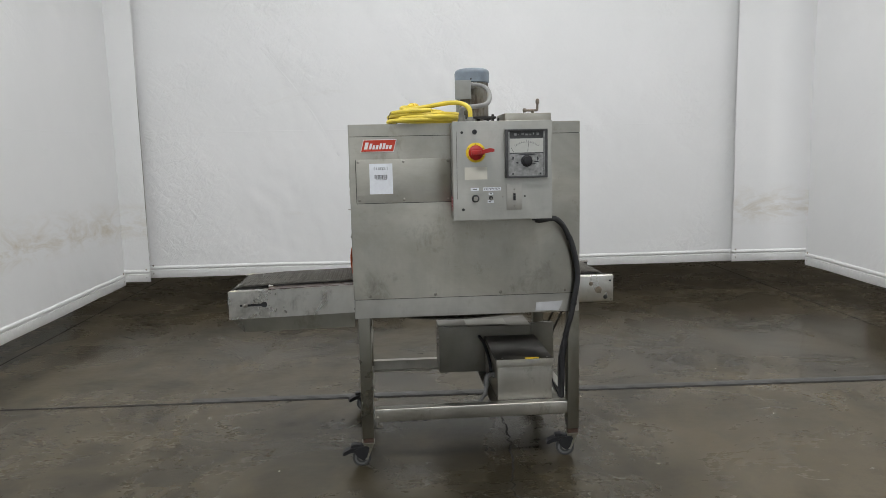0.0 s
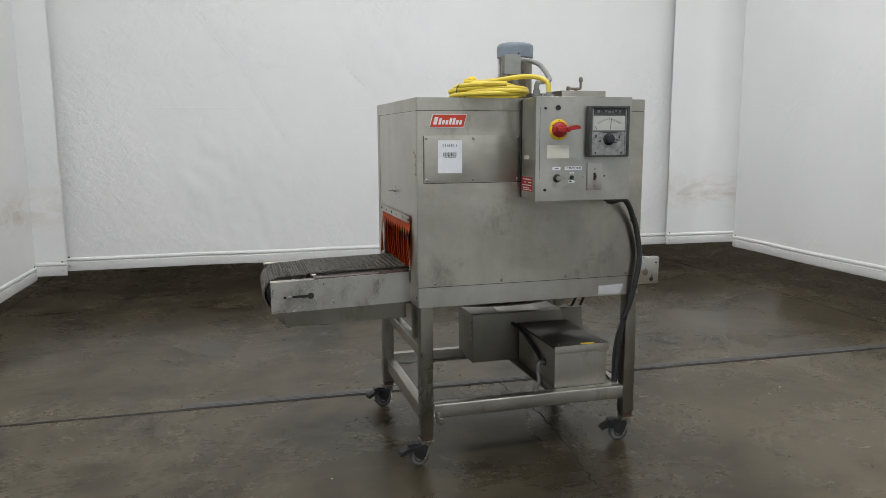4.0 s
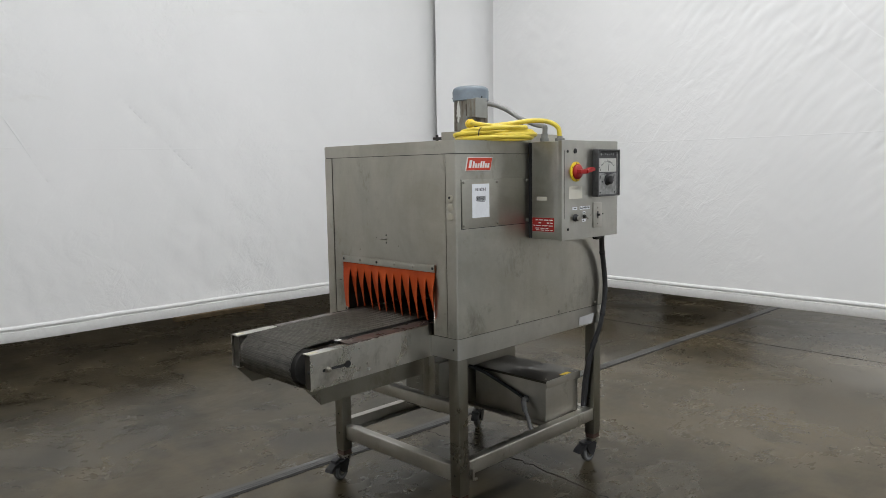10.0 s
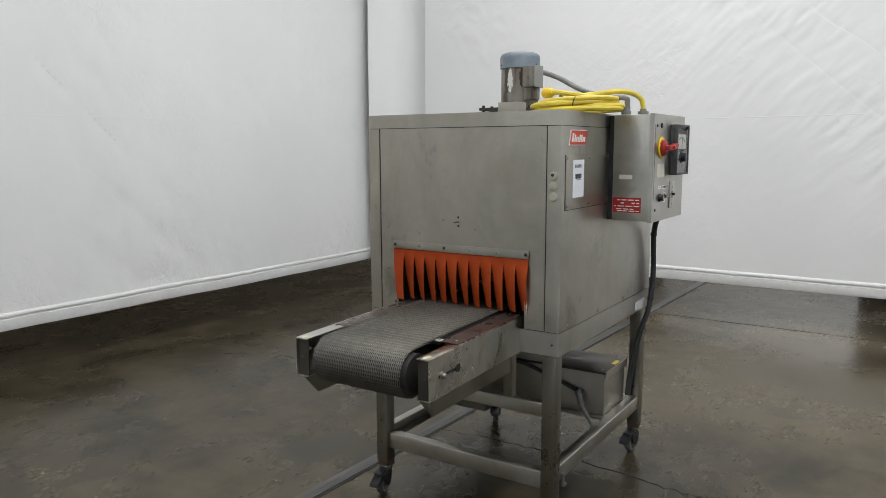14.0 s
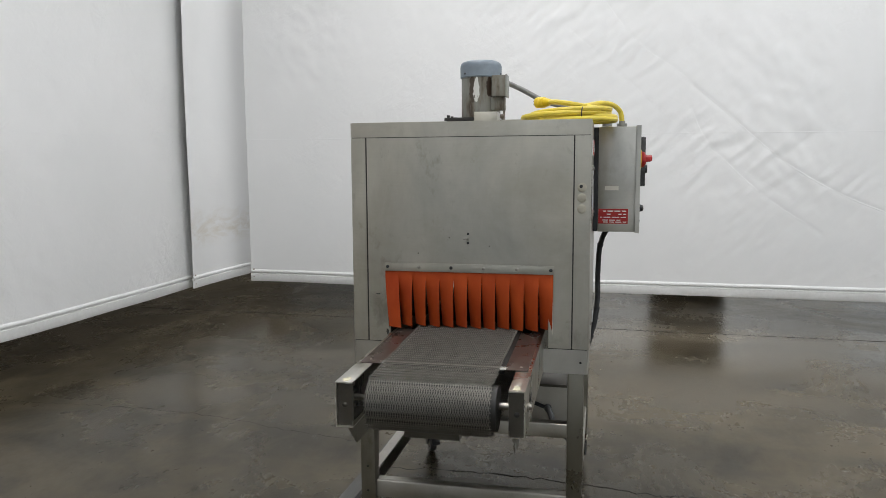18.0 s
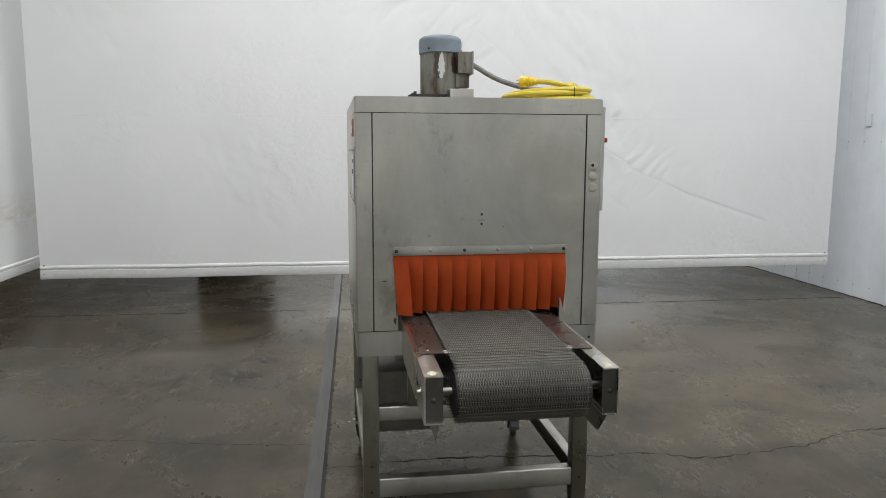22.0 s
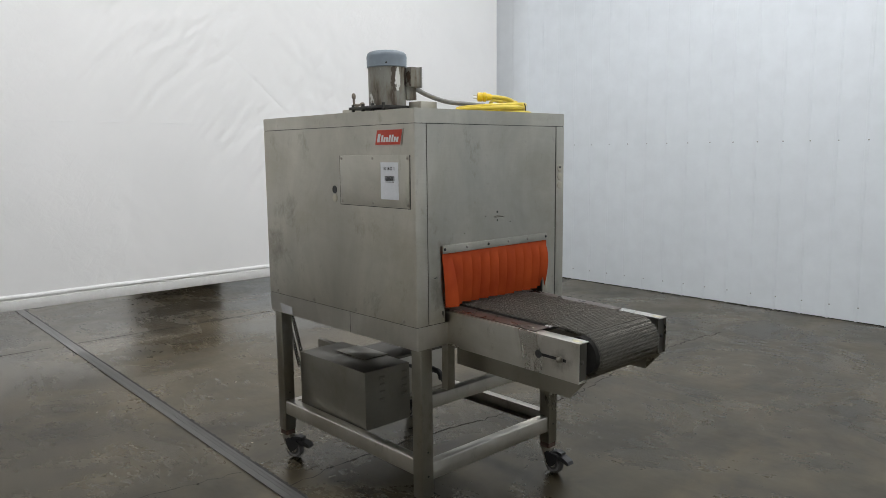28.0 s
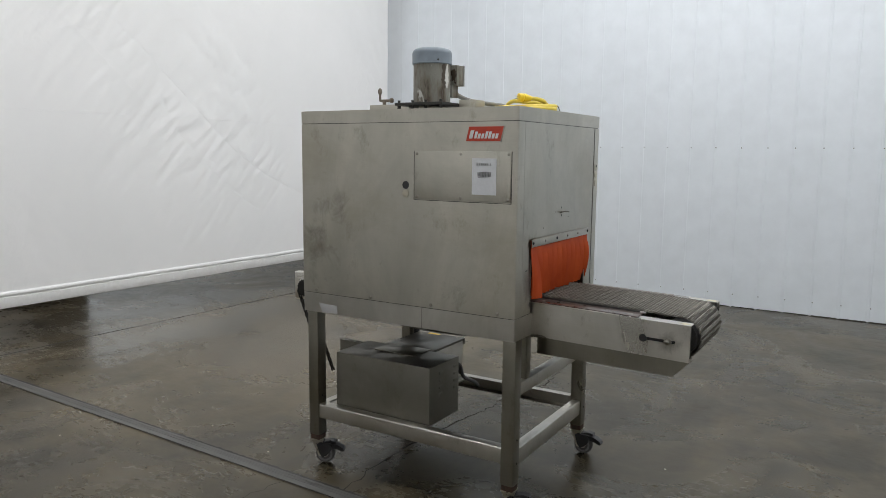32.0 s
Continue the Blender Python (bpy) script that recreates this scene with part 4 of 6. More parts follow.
# knock-out plugs on the end flange and on the back
for z, hole in ((1.436, True), (1.399, False), (1.360, False)):
    bm = B()
    lathe(bm, (X0, 3.539, z), LFT, [(0, 0.0165), (0.002, 0.0165), (0.003, 0.014), (0.0034, 0.008)], 20)
    pl = part("plug", bm, CREAM, tunnel, "round zinc knock-out plug")
    if hole:
        bm = B()
        lathe(bm, (X0 - 0.0034, 3.542, z + 0.004), LFT, [(0, 0.006), (0.0006, 0.006)], 12)
        part("plug_hole", bm, BLACK, pl)
bm = B()
lathe(bm, (0.2525, Y1, 1.361), BCK, [(0, 0.0165), (0.0015, 0.0165), (0.0015, 0.013), (0.0008, 0.012)], 20)
part("cable_hole", bm, BLACK, back, "dark open cable hole")
bm = B()
lathe(bm, (0.2525, Y1, 1.326), BCK, [(0, 0.0165), (0.002, 0.0165), (0.003, 0.014), (0.0034, 0.008)], 20)
part("plug", bm, CREAM, back)
# latch holes in the end sheet
for z in (1.265, 1.231):
    bm = B()
    lathe(bm, (X0 + 0.0015, 3.95, z), LFT, [(0, 0.0045), (0.0008, 0.0045)], 12)
    part("latch_hole", bm, BLACK, end_l)
bm = B()
box(bm, X0 - 0.036, X0 + 0.0015, 3.947, 3.953, 1.246, 1.250)
box(bm, X0 - 0.010, X0 + 0.0015, 3.949, 3.966, 1.243, 1.247)
part("latch_slot", bm, SCREW, end_l)
for y, z in ((4.02, 1.25), (4.14, 1.19), (3.87, 1.22)):
    screw((X0 + 0.0015, y, z), LFT, end_l, 0.002, "rivet_mark", DARK)

# dark smears and a torn scrap beside the mouth
rr = random.Random(21)
SMEAR = Mat("dark_smear", (0.055, 0.052, 0.045), 0.5, 0.3).worn(0.5, 60, 200).m
for cy, cz, ry, rz in ((4.257, 0.925, 0.004, 0.038), (4.262, 0.885, 0.006, 0.016), (4.300, 1.030, 0.010, 0.0025)):
    ring = []
    for k in range(18):
        a = 2 * math.pi * k / 18
        q = rr.uniform(0.45, 1.1)
        ring.append((cy + ry * q * math.cos(a), cz + rz * q * math.sin(a)))
    part("oil_smear", prism(B(), ring, "x", X0 + 0.0009, X0 + 0.0015), SMEAR, end_l, "dark oily smear", smooth=False)

rr = random.Random(8)
ring = [(3.6365 + rr.uniform(-0.0010, 0.0010) + 0.0012 * (k < 9), 0.900 + 0.015 * (k if k < 9 else 17 - k)) for k in range(18)]
part("torn_tape", prism(B(), ring, "x", X0 - 0.0085, X0 - 0.0075), AGED, end_l, "thin pale torn tape edge", smooth=False)

# ---- silicone flap curtains at the mouth ----


def mouth(xo, s):
    """Clamp bar and slit orange flaps; s: the way out."""
    bm = B()
    box(bm, min(xo + s * 0.003, xo + s * 0.006), max(xo + s * 0.003, xo + s * 0.006), 3.634, 4.269, 1.1215, 1.153, 0.0008)
    bar = part("clamp_bar", bm, STEEL, tunnel, "thin steel clamp bar over the flaps")
    for k in range(6):
        screw((xo + s * 0.006, 3.645 + k * 0.1225, 1.138), (s, 0, 0), bar, 0.0055, mat=BLACK if k in (0, 3, 5) else None)
    n, ya, yb, zt = 12, 3.636, 4.268, 1.148
    w = (yb - ya) / n
    rr = random.Random(2)
    for k in range(n):
        bm = B()
        rows = []
        cy = ya + (k + 0.5) * w
        last = k == n - 1
        bend = radians(rr.uniform(19, 28)) if not last else radians(2)
        swing = rr.uniform(-0.004, 0.006)
        length = 0.238 + rr.uniform(-0.003, 0.004)
        nz, ny = 14, 5
        for j in range(nz + 1):
            f = j / nz
            slit = 0.22
            g = max(0.0, (f - slit) / (1 - slit))
            tw = bend * g ** 0.75
            row = []
            for i in range(ny + 1):
                u = (i / ny - 0.5) * w
                cup = 0.006 * g * math.cos(math.pi * (i / ny - 0.5))
                x = xo + s * 0.0018 - s * math.sin(tw) * u - s * (swing * g + 0.012 * g * g) - s * cup - s * 0.05 * g * max(0.0, u / w + 0.15) ** 2 + s * (0.011, 0.007, 0.004)[min(k, 2)] * math.sin(math.pi * g ** 0.75) * (1 - 0.5 * i / ny)
                if last:
                    x += s * 0.042 * g
                y = cy + u * math.cos(tw) - (0.014 * g if last else 0)
                row.append((x, y, zt - f * length))
            rows.append(row)
        fv = [[bm.verts.new(p) for p in row] for row in rows]
        bv = [[bm.verts.new((p[0] - s * 0.0022, p[1], p[2])) for p in row] for row in rows]
        for j in range(nz):
            for i in range(ny):
                bm.faces.new((fv[j][i], fv[j][i + 1], fv[j + 1][i + 1], fv[j + 1][i]))
                bm.faces.new((bv[j][i], bv[j + 1][i], bv[j + 1][i + 1], bv[j][i + 1]))
        for j in range(nz):
            bm.faces.new((fv[j][0], fv[j + 1][0], bv[j + 1][0], bv[j][0]))
            bm.faces.new((fv[j][ny], bv[j][ny], bv[j + 1][ny], fv[j + 1][ny]))
        for i in range(ny):
            bm.faces.new((fv[nz][i], fv[nz][i + 1], bv[nz][i + 1], bv[nz][i]))
            bm.faces.new((fv[0][i], bv[0][i], bv[0][i + 1], fv[0][i + 1]))
        part("flap", bm, ORANGE, bar, "orange silicone strip flap")


mouth(X0 - 0.002, -1)
mouth(X1 + 0.002, 1)

# ---- frame ----
LX0, LX1, LYF, LYB = -0.252, 0.776, 3.522, 4.322
LEG = 0.060
for x in (LX0, LX1):
    for y in (LYF, LYB):
        x = x - (0.014 if y > 4 else 0)
        bm = B()
        box(bm, x, x + LEG, y, y + LEG, 0.146, ZS + 0.004, 0.008)
        leg = part("leg", bm, STEEL_DULL, tunnel, "square steel tube leg")
        for z in (0.24, 0.34):
            screw((x, y + LEG / 2, z), LFT, leg, 0.004, "rivet_mark", DARK)
        bm = B()
        box(bm, x + 0.004, x + LEG - 0.004, y + 0.004, y + LEG - 0.004, 0.122, 0.147, 0.002)
        part("leg_plug", bm, RUST_RED, leg, "rusty caster socket")


def channel(name, axis, a, b, web, inward, z0, z1, wide, parent, label, mat):
    """A C-section lying with its web outside; inward: +1 or -1 along the other axis."""
    t = 0.004
    w0, w1 = web, web + inward * t
    f = web + inward * wide
    prof = [(web, z0), (f, z0), (f, z0 + t), (w1, z0 + t), (w1, z1 - t), (f, z1 - t), (f, z1), (web, z1)]
    bm = B()
    prism(bm, prof, axis, a, b)
    k = 1 if axis == "x" else 0
    long = [e for e in bm.edges if abs(e.verts[0].co[k] - web) < 1e-5 and abs(e.verts[1].co[k] - web) < 1e-5 and abs(e.verts[0].co.z - e.verts[1].co.z) < 1e-5]
    bmesh.ops.bevel(bm, geom=long, offset=0.006, segments=3, profile=0.5, affect="EDGES")
    return part(name, bm, mat, parent, label)


fb = channel("lower_beam", "x", LX0 + LEG + 0.008, LX1 + 0.002, 3.528, 1, 0.226, 0.292, 0.045, tunnel, "steel channel beam between the legs", STEEL_BEAM)
channel("lower_beam", "x", LX0 + LEG - 0.014, LX1 - 0.014, 4.376, -1, 0.234, 0.303, 0.045, tunnel, "", STEEL_BEAM)
channel("lower_beam", "y", LYF + LEG, LYB, LX0 + 0.008, 1, 0.205, 0.278, 0.042, tunnel, "", STEEL_BEAM)
channel("lower_beam", "y", LYF + LEG, LYB, LX1 + LEG - 0.008, -1, 0.212, 0.282, 0.042, tunnel, "", STEEL_BEAM)
channel("cross_beam", "y", LYF + LEG, LYB, LX0 + 0.012, 1, 0.500, 0.556, 0.04, tunnel, "steel cross beam below the conveyor", STEEL_BEAM)
for y in (3.715, 4.175):
    bm = B()
    box(bm, LX0 + 0.014, LX0 + 0.05, y, y + 0.04, 0.555, 0.78, 0.003)
    part("post", bm, STEEL_DULL, tunnel, "short steel post under the conveyor")
# bent clip at the end of the front beam
bm = B()
box(bm, -0.178, -0.165, 3.515, 3.527, 0.205, 0.255, 0.001)
box(bm, -0.170, -0.150, 3.512, 3.520, 0.202, 0.214, 0.001)
part("bent_clip", bm, SCREW, fb, "bent bright metal clip")


def caster(x, y, turn):
    """Swivel caster with a black brake pedal that points away from the wheel."""
    top = 0.124
    M = pose(x, y, 0, 0, 0, turn)
    bm = B()
    box(bm, -0.030, 0.030, -0.030, 0.030, top - 0.006, top, 0.001)
    lathe(bm, (0, 0, top - 0.022), UP, [(0, 0.024), (0.012, 0.026), (0.016, 0.02)], 18)
    for s in (-1, 1):
        prism(bm, [(-0.024, top - 0.012), (0.024, top - 0.012), (-0.006, 0.036), (-0.042, 0.036), (-0.046, 0.052)], "y", s * 0.0175, s * 0.0205)
    fork = part("caster", bm, ZINC, tunnel, "zinc swivel caster fork", M)
    bm = B()
    lathe(bm, (-0.036, -0.0145, 0.047), BCK, [(0, 0.020), (0.0, 0.041), (0.004, 0.0465), (0.012, 0.047), (0.020, 0.0465), (0.029, 0.041), (0.029, 0.020)], 28)
    wheel = part("wheel", bm, TYRE, fork, "dark rubber wheel", M)
    for yh, sg in ((-0.0145, -1), (0.0145, 1)):
        bm = B()
        lathe(bm, (-0.036, yh, 0.047), (0, sg, 0), [(-0.004, 0.036), (0.0008, 0.036), (0.0015, 0.033), (-0.001, 0.022), (-0.001, 0.012)], 24)
        part("hub", bm, HUB, fork, "grey wheel hub", M)
    bm = B()
    lathe(bm, (-0.036, -0.022, 0.047), BCK, [(0, 0.007), (0.044, 0.007)], 12)
    lathe(bm, (-0.036, -0.0165, 0.047), BCK, [(0, 0.016), (0.033, 0.016)], 16)
    part("axle", bm, SCREW, fork, "", M)
    bm = B()
    for y0, y1 in ((-0.029, -0.022), (0.022, 0.029)):
        prism(bm, [(-0.072, 0.086), (-0.050, 0.103), (-0.012, 0.108), (0.002, 0.098), (-0.012, 0.052), (-0.026, 0.036), (-0.046, 0.044), (-0.066, 0.066)], "y", y0, y1)
    box(bm, -0.070, -0.018, -0.028, 0.028, 0.096, 0.105, 0.003)
    prism(bm, [(-0.050, 0.103), (-0.098, 0.094), (-0.124, 0.080), (-0.131, 0.066), (-0.122, 0.062), (-0.094, 0.074), (-0.060, 0.080)], "y", -0.021, 0.021)
    prism(bm, [(-0.026, 0.106), (-0.062, 0.117), (-0.088, 0.112), (-0.090, 0.102), (-0.058, 0.099)], "y", -0.017, 0.017)
    part("brake_pedal", bm, BLACK, fork, "black plastic brake pedal", M)


for x, y, turn in ((LX0 + 0.03, LYF + 0.03, 4), (LX1 + 0.03, LYF + 0.03, -6), (LX0 + 0.016, LYB + 0.03, 12), (LX1 + 0.016, LYB + 0.03, 28)):
    caster(x, y, turn)

# ---- conveyor ----
CX0, CX1, KNEE, SPLICE = -0.892, 1.058, -0.272, 0.30
CZ0, CZ1 = 0.737, 0.876
PLATE_X = -0.700
EAST_X, EAST_Z = 0.980, 0.820


def rise(x):
    """The infeed end droops from the tunnel's mouth; past it the conveyor runs almost level."""
    return 0.0160 * (x - CX0) / (KNEE - CX0) if x < KNEE else 0.0160 + 0.003 * (x - KNEE) / (CX1 - KNEE)


level = set(bpy.data.objects.keys())
for ya, yb, s in ((3.671, 3.719, -1), (4.184, 4.238, 1)):
    web = ya if s < 0 else yb
    far = yb if s < 0 else ya
    t = 0.0035
    dx = -0.008 if s > 0 else 0.0
    EX = CX0 + dx
    bm = B()
    lo, hi = min(web, web - s * t), max(web, web - s * t)
    sx0, sx1, sz0, sz1 = -0.838 + dx, -0.722 + dx, 0.7985, 0.8105
    box(bm, EX, sx0, lo, hi, CZ0, CZ1)
    box(bm, sx1, KNEE, lo, hi, CZ0, CZ1)
    box(bm, KNEE, SPLICE, lo, hi, CZ0, CZ1)
    box(bm, sx0, sx1, lo, hi, CZ0, sz0)
    box(bm, sx0, sx1, lo, hi, sz1, CZ1)
    flo, fhi = min(web - s * t, far), max(web - s * t, far)
    for x0, x1 in ((EX, KNEE), (KNEE, SPLICE)):
        box(bm, x0, x1, flo, fhi, CZ1 - t, CZ1)
        box(bm, x0, x1, flo, fhi, CZ0, CZ0 + t)
    bmesh.ops.remove_doubles(bm, verts=bm.verts, dist=0.00005)
    chan = part("side_channel", bm, STEEL_BRIGHT, tunnel, "bright steel conveyor side channel", smooth=False)
    bm = B()
    box(bm, EX + 0.008, EX + 0.011, min(web - s * t, far), max(web - s * t, far), CZ0 + t, CZ1 - t)
    # The recess's shade is put in with the dark lid steel.
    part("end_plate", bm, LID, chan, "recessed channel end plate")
    # the outfeed length stands a little further in
    out = channel("side_channel", "x", SPLICE, CX1, web - s * 0.028, -s, CZ0, CZ1, 0.036, tunnel, "", STEEL_BRIGHT)
    bm = B()
    box(bm, CX1 - 0.011, CX1 - 0.008, min(web - s * 0.032, far - s * 0.012), max(web - s * 0.032, far - s * 0.012), CZ0 + t, CZ1 - t)
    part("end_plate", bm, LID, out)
    bm = B()
    inner = min(far, far + s * 0.003), max(far, far + s * 0.003)
    box(bm, EX + 0.004, -0.56, *inner, CZ0 + 0.004, CZ0 + 0.018)
    part("inner_lip", bm, STEEL_DULL, chan)
    screw((EX + 0.008, (ya + yb) / 2, 0.805), LFT, chan, 0.007, "end_bolt", DARK if s < 0 else LID)
    # dark bushing where the slot opens wide
    bm = B()
    lathe(bm, (-0.718 + dx, web, 0.8045), (0, s, 0), [(-0.003, 0.0145), (0.0008, 0.0145), (0.0008, 0.010), (0.0004, 0.004)], 20)
    part("slot_mouth", bm, BLACK, chan, "dark round mouth of the take-up slot")
    bm = B()
    box(bm, -0.838 + dx, -0.722 + dx, min(web - s * 0.004, web - s * 0.006), max(web - s * 0.004, web - s * 0.006), 0.796, 0.813)
    part("slot_shadow", bm, BLACK, chan)
    bm = B()
    lathe(bm, (-0.812 + dx, web, 0.8045), (0, s, 0), [(0, 0.014), (0.003, 0.014), (0.003, 0.0095), (0.012, 0.0085), (0.014, 0.005)], 14)
    part("take_up_nut", bm, SCREW, chan, "take-up nut in the slot")
    # hanging guard plate with a slanted end
    bm = B()
    yg = far + s * 0.012
    prism(bm, [(-0.895 + dx, CZ0), (X0 - 0.01, CZ0), (X0 - 0.01, 0.655), (-0.826 + dx, 0.662)], "y", min(yg, yg + s * 0.002), max(yg, yg + s * 0.002))
    part("guard_plate", bm, STEEL_DULL, chan, "thin hanging guard plate with a slanted end")
    # brown slide plate over the channel
    bm = B()
    yi = 3.754 if s < 0 else 4.148
    edge = web - s * 0.012
    p0, p1 = min(yi, edge), max(yi, edge)
    box(bm, PLATE_X, X0 + 0.03, p0, p1, CZ1 + 0.0008, CZ1 + 0.0035, 0.0008)
    sp = part("slide_plate", bm, BROWN, tunnel, "brown stained slide plate beside the belt")
    for x in (PLATE_X + 0.03, -0.30):
        screw((x, (p0 + p1) / 2 + s * 0.012, CZ1 + 0.0035), UP, sp, 0.004)
    bm = B()
    box(bm, PLATE_X - 0.007, PLATE_X + 0.015, yi - 0.016 if s > 0 else yi - 0.004, yi + 0.004 if s > 0 else yi + 0.016, CZ1 + 0.004, CZ1 + 0.0075, 0.001)
    part("white_tab", bm, WHITE, sp, "small white plastic tab")
    bm = B()
    torn = random.Random(31 if s > 0 else 32)
    ring = [(-0.862 + dx + 0.030 * torn.uniform(0.5, 1.1) * math.cos(k * 0.45), (ya + yb) / 2 + 0.016 * torn.uniform(0.35, 1.05) * math.sin(k * 0.45)) for k in range(14)]
    prism(bm, ring, "z", CZ1, CZ1 + 0.0006)
    part("torn_sticker", bm, Mat("torn_sticker", (0.62, 0.58, 0.42), 0.6).worn(0.35, 60, 200).m, chan, "torn yellowed warning sticker")
for x, z, rr_, mat in ((0.941, 0.833, 0.0095, RUST), (1.017, 0.762, 0.0095, DARK), (1.041, 0.847, 0.0045, BLACK), (1.046, 0.750, 0.004, SCREW)):
    screw((x, 3.699, z), FWD, chan, rr_, mat=mat)
bm = B()
lathe(bm, (EAST_X, 3.699, 0.800), FWD, [(0, 0.0175), (0.002, 0.0175), (0.0025, 0.012)], 20)
part("bearing_cap", bm, RUST, chan, "round bearing cap")
# rollers and shafts
RX, RZ, RR = -0.838, 0.8045, 0.073
bm = B()
tube(bm, (RX, 3.755, RZ), (RX, 4.147, RZ), RR - 0.006, 28)
roller = part("end_roller", bm, DARK, tunnel, "dark steel end roller")
bm = B()
tube(bm, (RX + 0.024, 3.674, RZ), (RX + 0.024, 4.236, RZ), 0.0105, 14)
part("roller_shaft", bm, SCREW, roller, "bright roller shaft")
for y in (3.7575, 4.132):
    bm = B()
    lathe(bm, (RX + 0.006, y, RZ), BCK, [(0, 0.052), (0.003, 0.060), (0.010, 0.060), (0.013, 0.052)], 28)
    part("roller_flange", bm, DARK, roller, "dark roller flange")
bm = B()
tube(bm, (EAST_X, 3.755, EAST_Z), (EAST_X, 4.147, EAST_Z), 0.067, 28)
drive = part("drive_roller", bm, DARK, tunnel, "dark drive roller")
bm = B()
for x0, x1 in ((PLATE_X + 0.01, KNEE), (KNEE, 0.97)):
    box(bm, x0, x1, 3.758, 4.145, 0.862, 0.872)
part("slider_bed", bm, DARK, tunnel, "dark slider bed under the belt")
for ob in [o for o in bpy.data.objects if o.name not in level and o.name not in (roller.name, drive.name) and o.parent != roller]:
    for v in ob.data.vertices:
        v.co.z += rise(v.co.x)

# wire belt: rows of chevron wire between cross rods
ROWP = 0.0122
BY0, BY1 = 3.768, 4.143


def belt_row(way):
    """One pitch of the belt: a flattened spiral, whose upper strands lean one way and the lower ones the other, and its cross rod."""
    bm = B()
    n = 50
    w = (BY1 - BY0) / n
    p, r = ROWP * 0.55, 0.0014
    for i in range(2 * n - 1):
        over = i % 2 == 0
        y = BY0 + (i + 1) * w * 0.5
        lean = way * w * (0.29 if over else -0.29)
        low = 0.0 if over else -0.0030
        rings = []
        for u, z in ((-1.0, -0.0006), (-0.5, 0.0010), (0.5, 0.0010), (1.0, -0.0006)):
            c = Vector((u * p, y + u * lean, low + (z if over else -z)))
            rings.append([bm.verts.new(c + Vector((0, r * math.cos(a), r * math.sin(a)))) for a in (0.0, 1.257, 2.513, 3.770, 5.027)])
        for a, b in zip(rings, rings[1:]):
            for k in range(5):
                q = (k + 1) % 5
                bm.faces.new((a[k], a[q], b[q], b[k]))
    tube(bm, (ROWP * 0.5, BY0 - 0.003, -0.0030), (ROWP * 0.5, BY1 + 0.003, -0.0034), 0.0010, 6)
    return mesh_of("cross_wire", bm, BELT, False)


bm = B()
box(bm, 0.40, 0.42, 3.762, 4.14, 0.897, 0.901)
belt = part("belt", bm, BELT, tunnel, "wire mesh conveyor belt of chevron wire and cross rods", smooth=False)
row_meshes = [belt_row(1), belt_row(-1)]
TOPZ = 0.8845


def belt_pose():
    """Places along the belt: top run, round the end roller, sagging return, then the right end."""
    path = []
    x = 0.80
    while x > RX + 0.002:
        f = max(0, (PLATE_X - x) / (PLATE_X - RX))
        top = TOPZ + rise(x)
        path.append((x, top - (top - RZ - RR - 0.004) * f, 180))
        x -= ROWP
    r = RR + 0.004
    step = math.degrees(ROWP / r)
    a = 90 + step * 0.5
    while a < 270:
        path.append((RX + r * math.cos(radians(a)), RZ + r * math.sin(radians(a)), a + 90))
        a += step
    x = RX + 0.004
    zb = RZ - r
    while x < EAST_X:
        f = (x - RX) / (EAST_X - RX)
        path.append((x, zb + 0.012 * f - 0.060 * math.sin(math.pi * min(1, max(0, (f - 0.3) / 0.6))) + 0.006 * math.sin(math.pi * f), 0))
        x += ROWP
    x = 0.81
    while x < EAST_X:
        path.append((x, EAST_Z + 0.079, 180))
        x += ROWP
    a = 90
    while a > -60:
        path.append((EAST_X + 0.077 * math.cos(radians(a)), EAST_Z + 0.077 * math.sin(radians(a)), a + 90))
        a -= math.degrees(ROWP / 0.077)
    return path


for k, (x, z, a) in enumerate(belt_pose()):
    if z > 0.85 and -0.12 < x < 0.78:
        continue
    part("cross_wire", row_meshes[k % 2], BELT, belt, m=pose(x, 0, z, 0, -a, 0) @ pose(0, 0, -0.0022))

# Added wire that stands for one belt row catching light at the bend.
bm = B()
tube(bm, (PLATE_X - 0.004, 3.745, TOPZ + 0.0070), (PLATE_X - 0.004, 4.158, TOPZ + 0.0070), 0.0014, 8)
part("hold_down_wire", bm, SCREW, tunnel, "added thin wire standing for a glint on the bending belt")

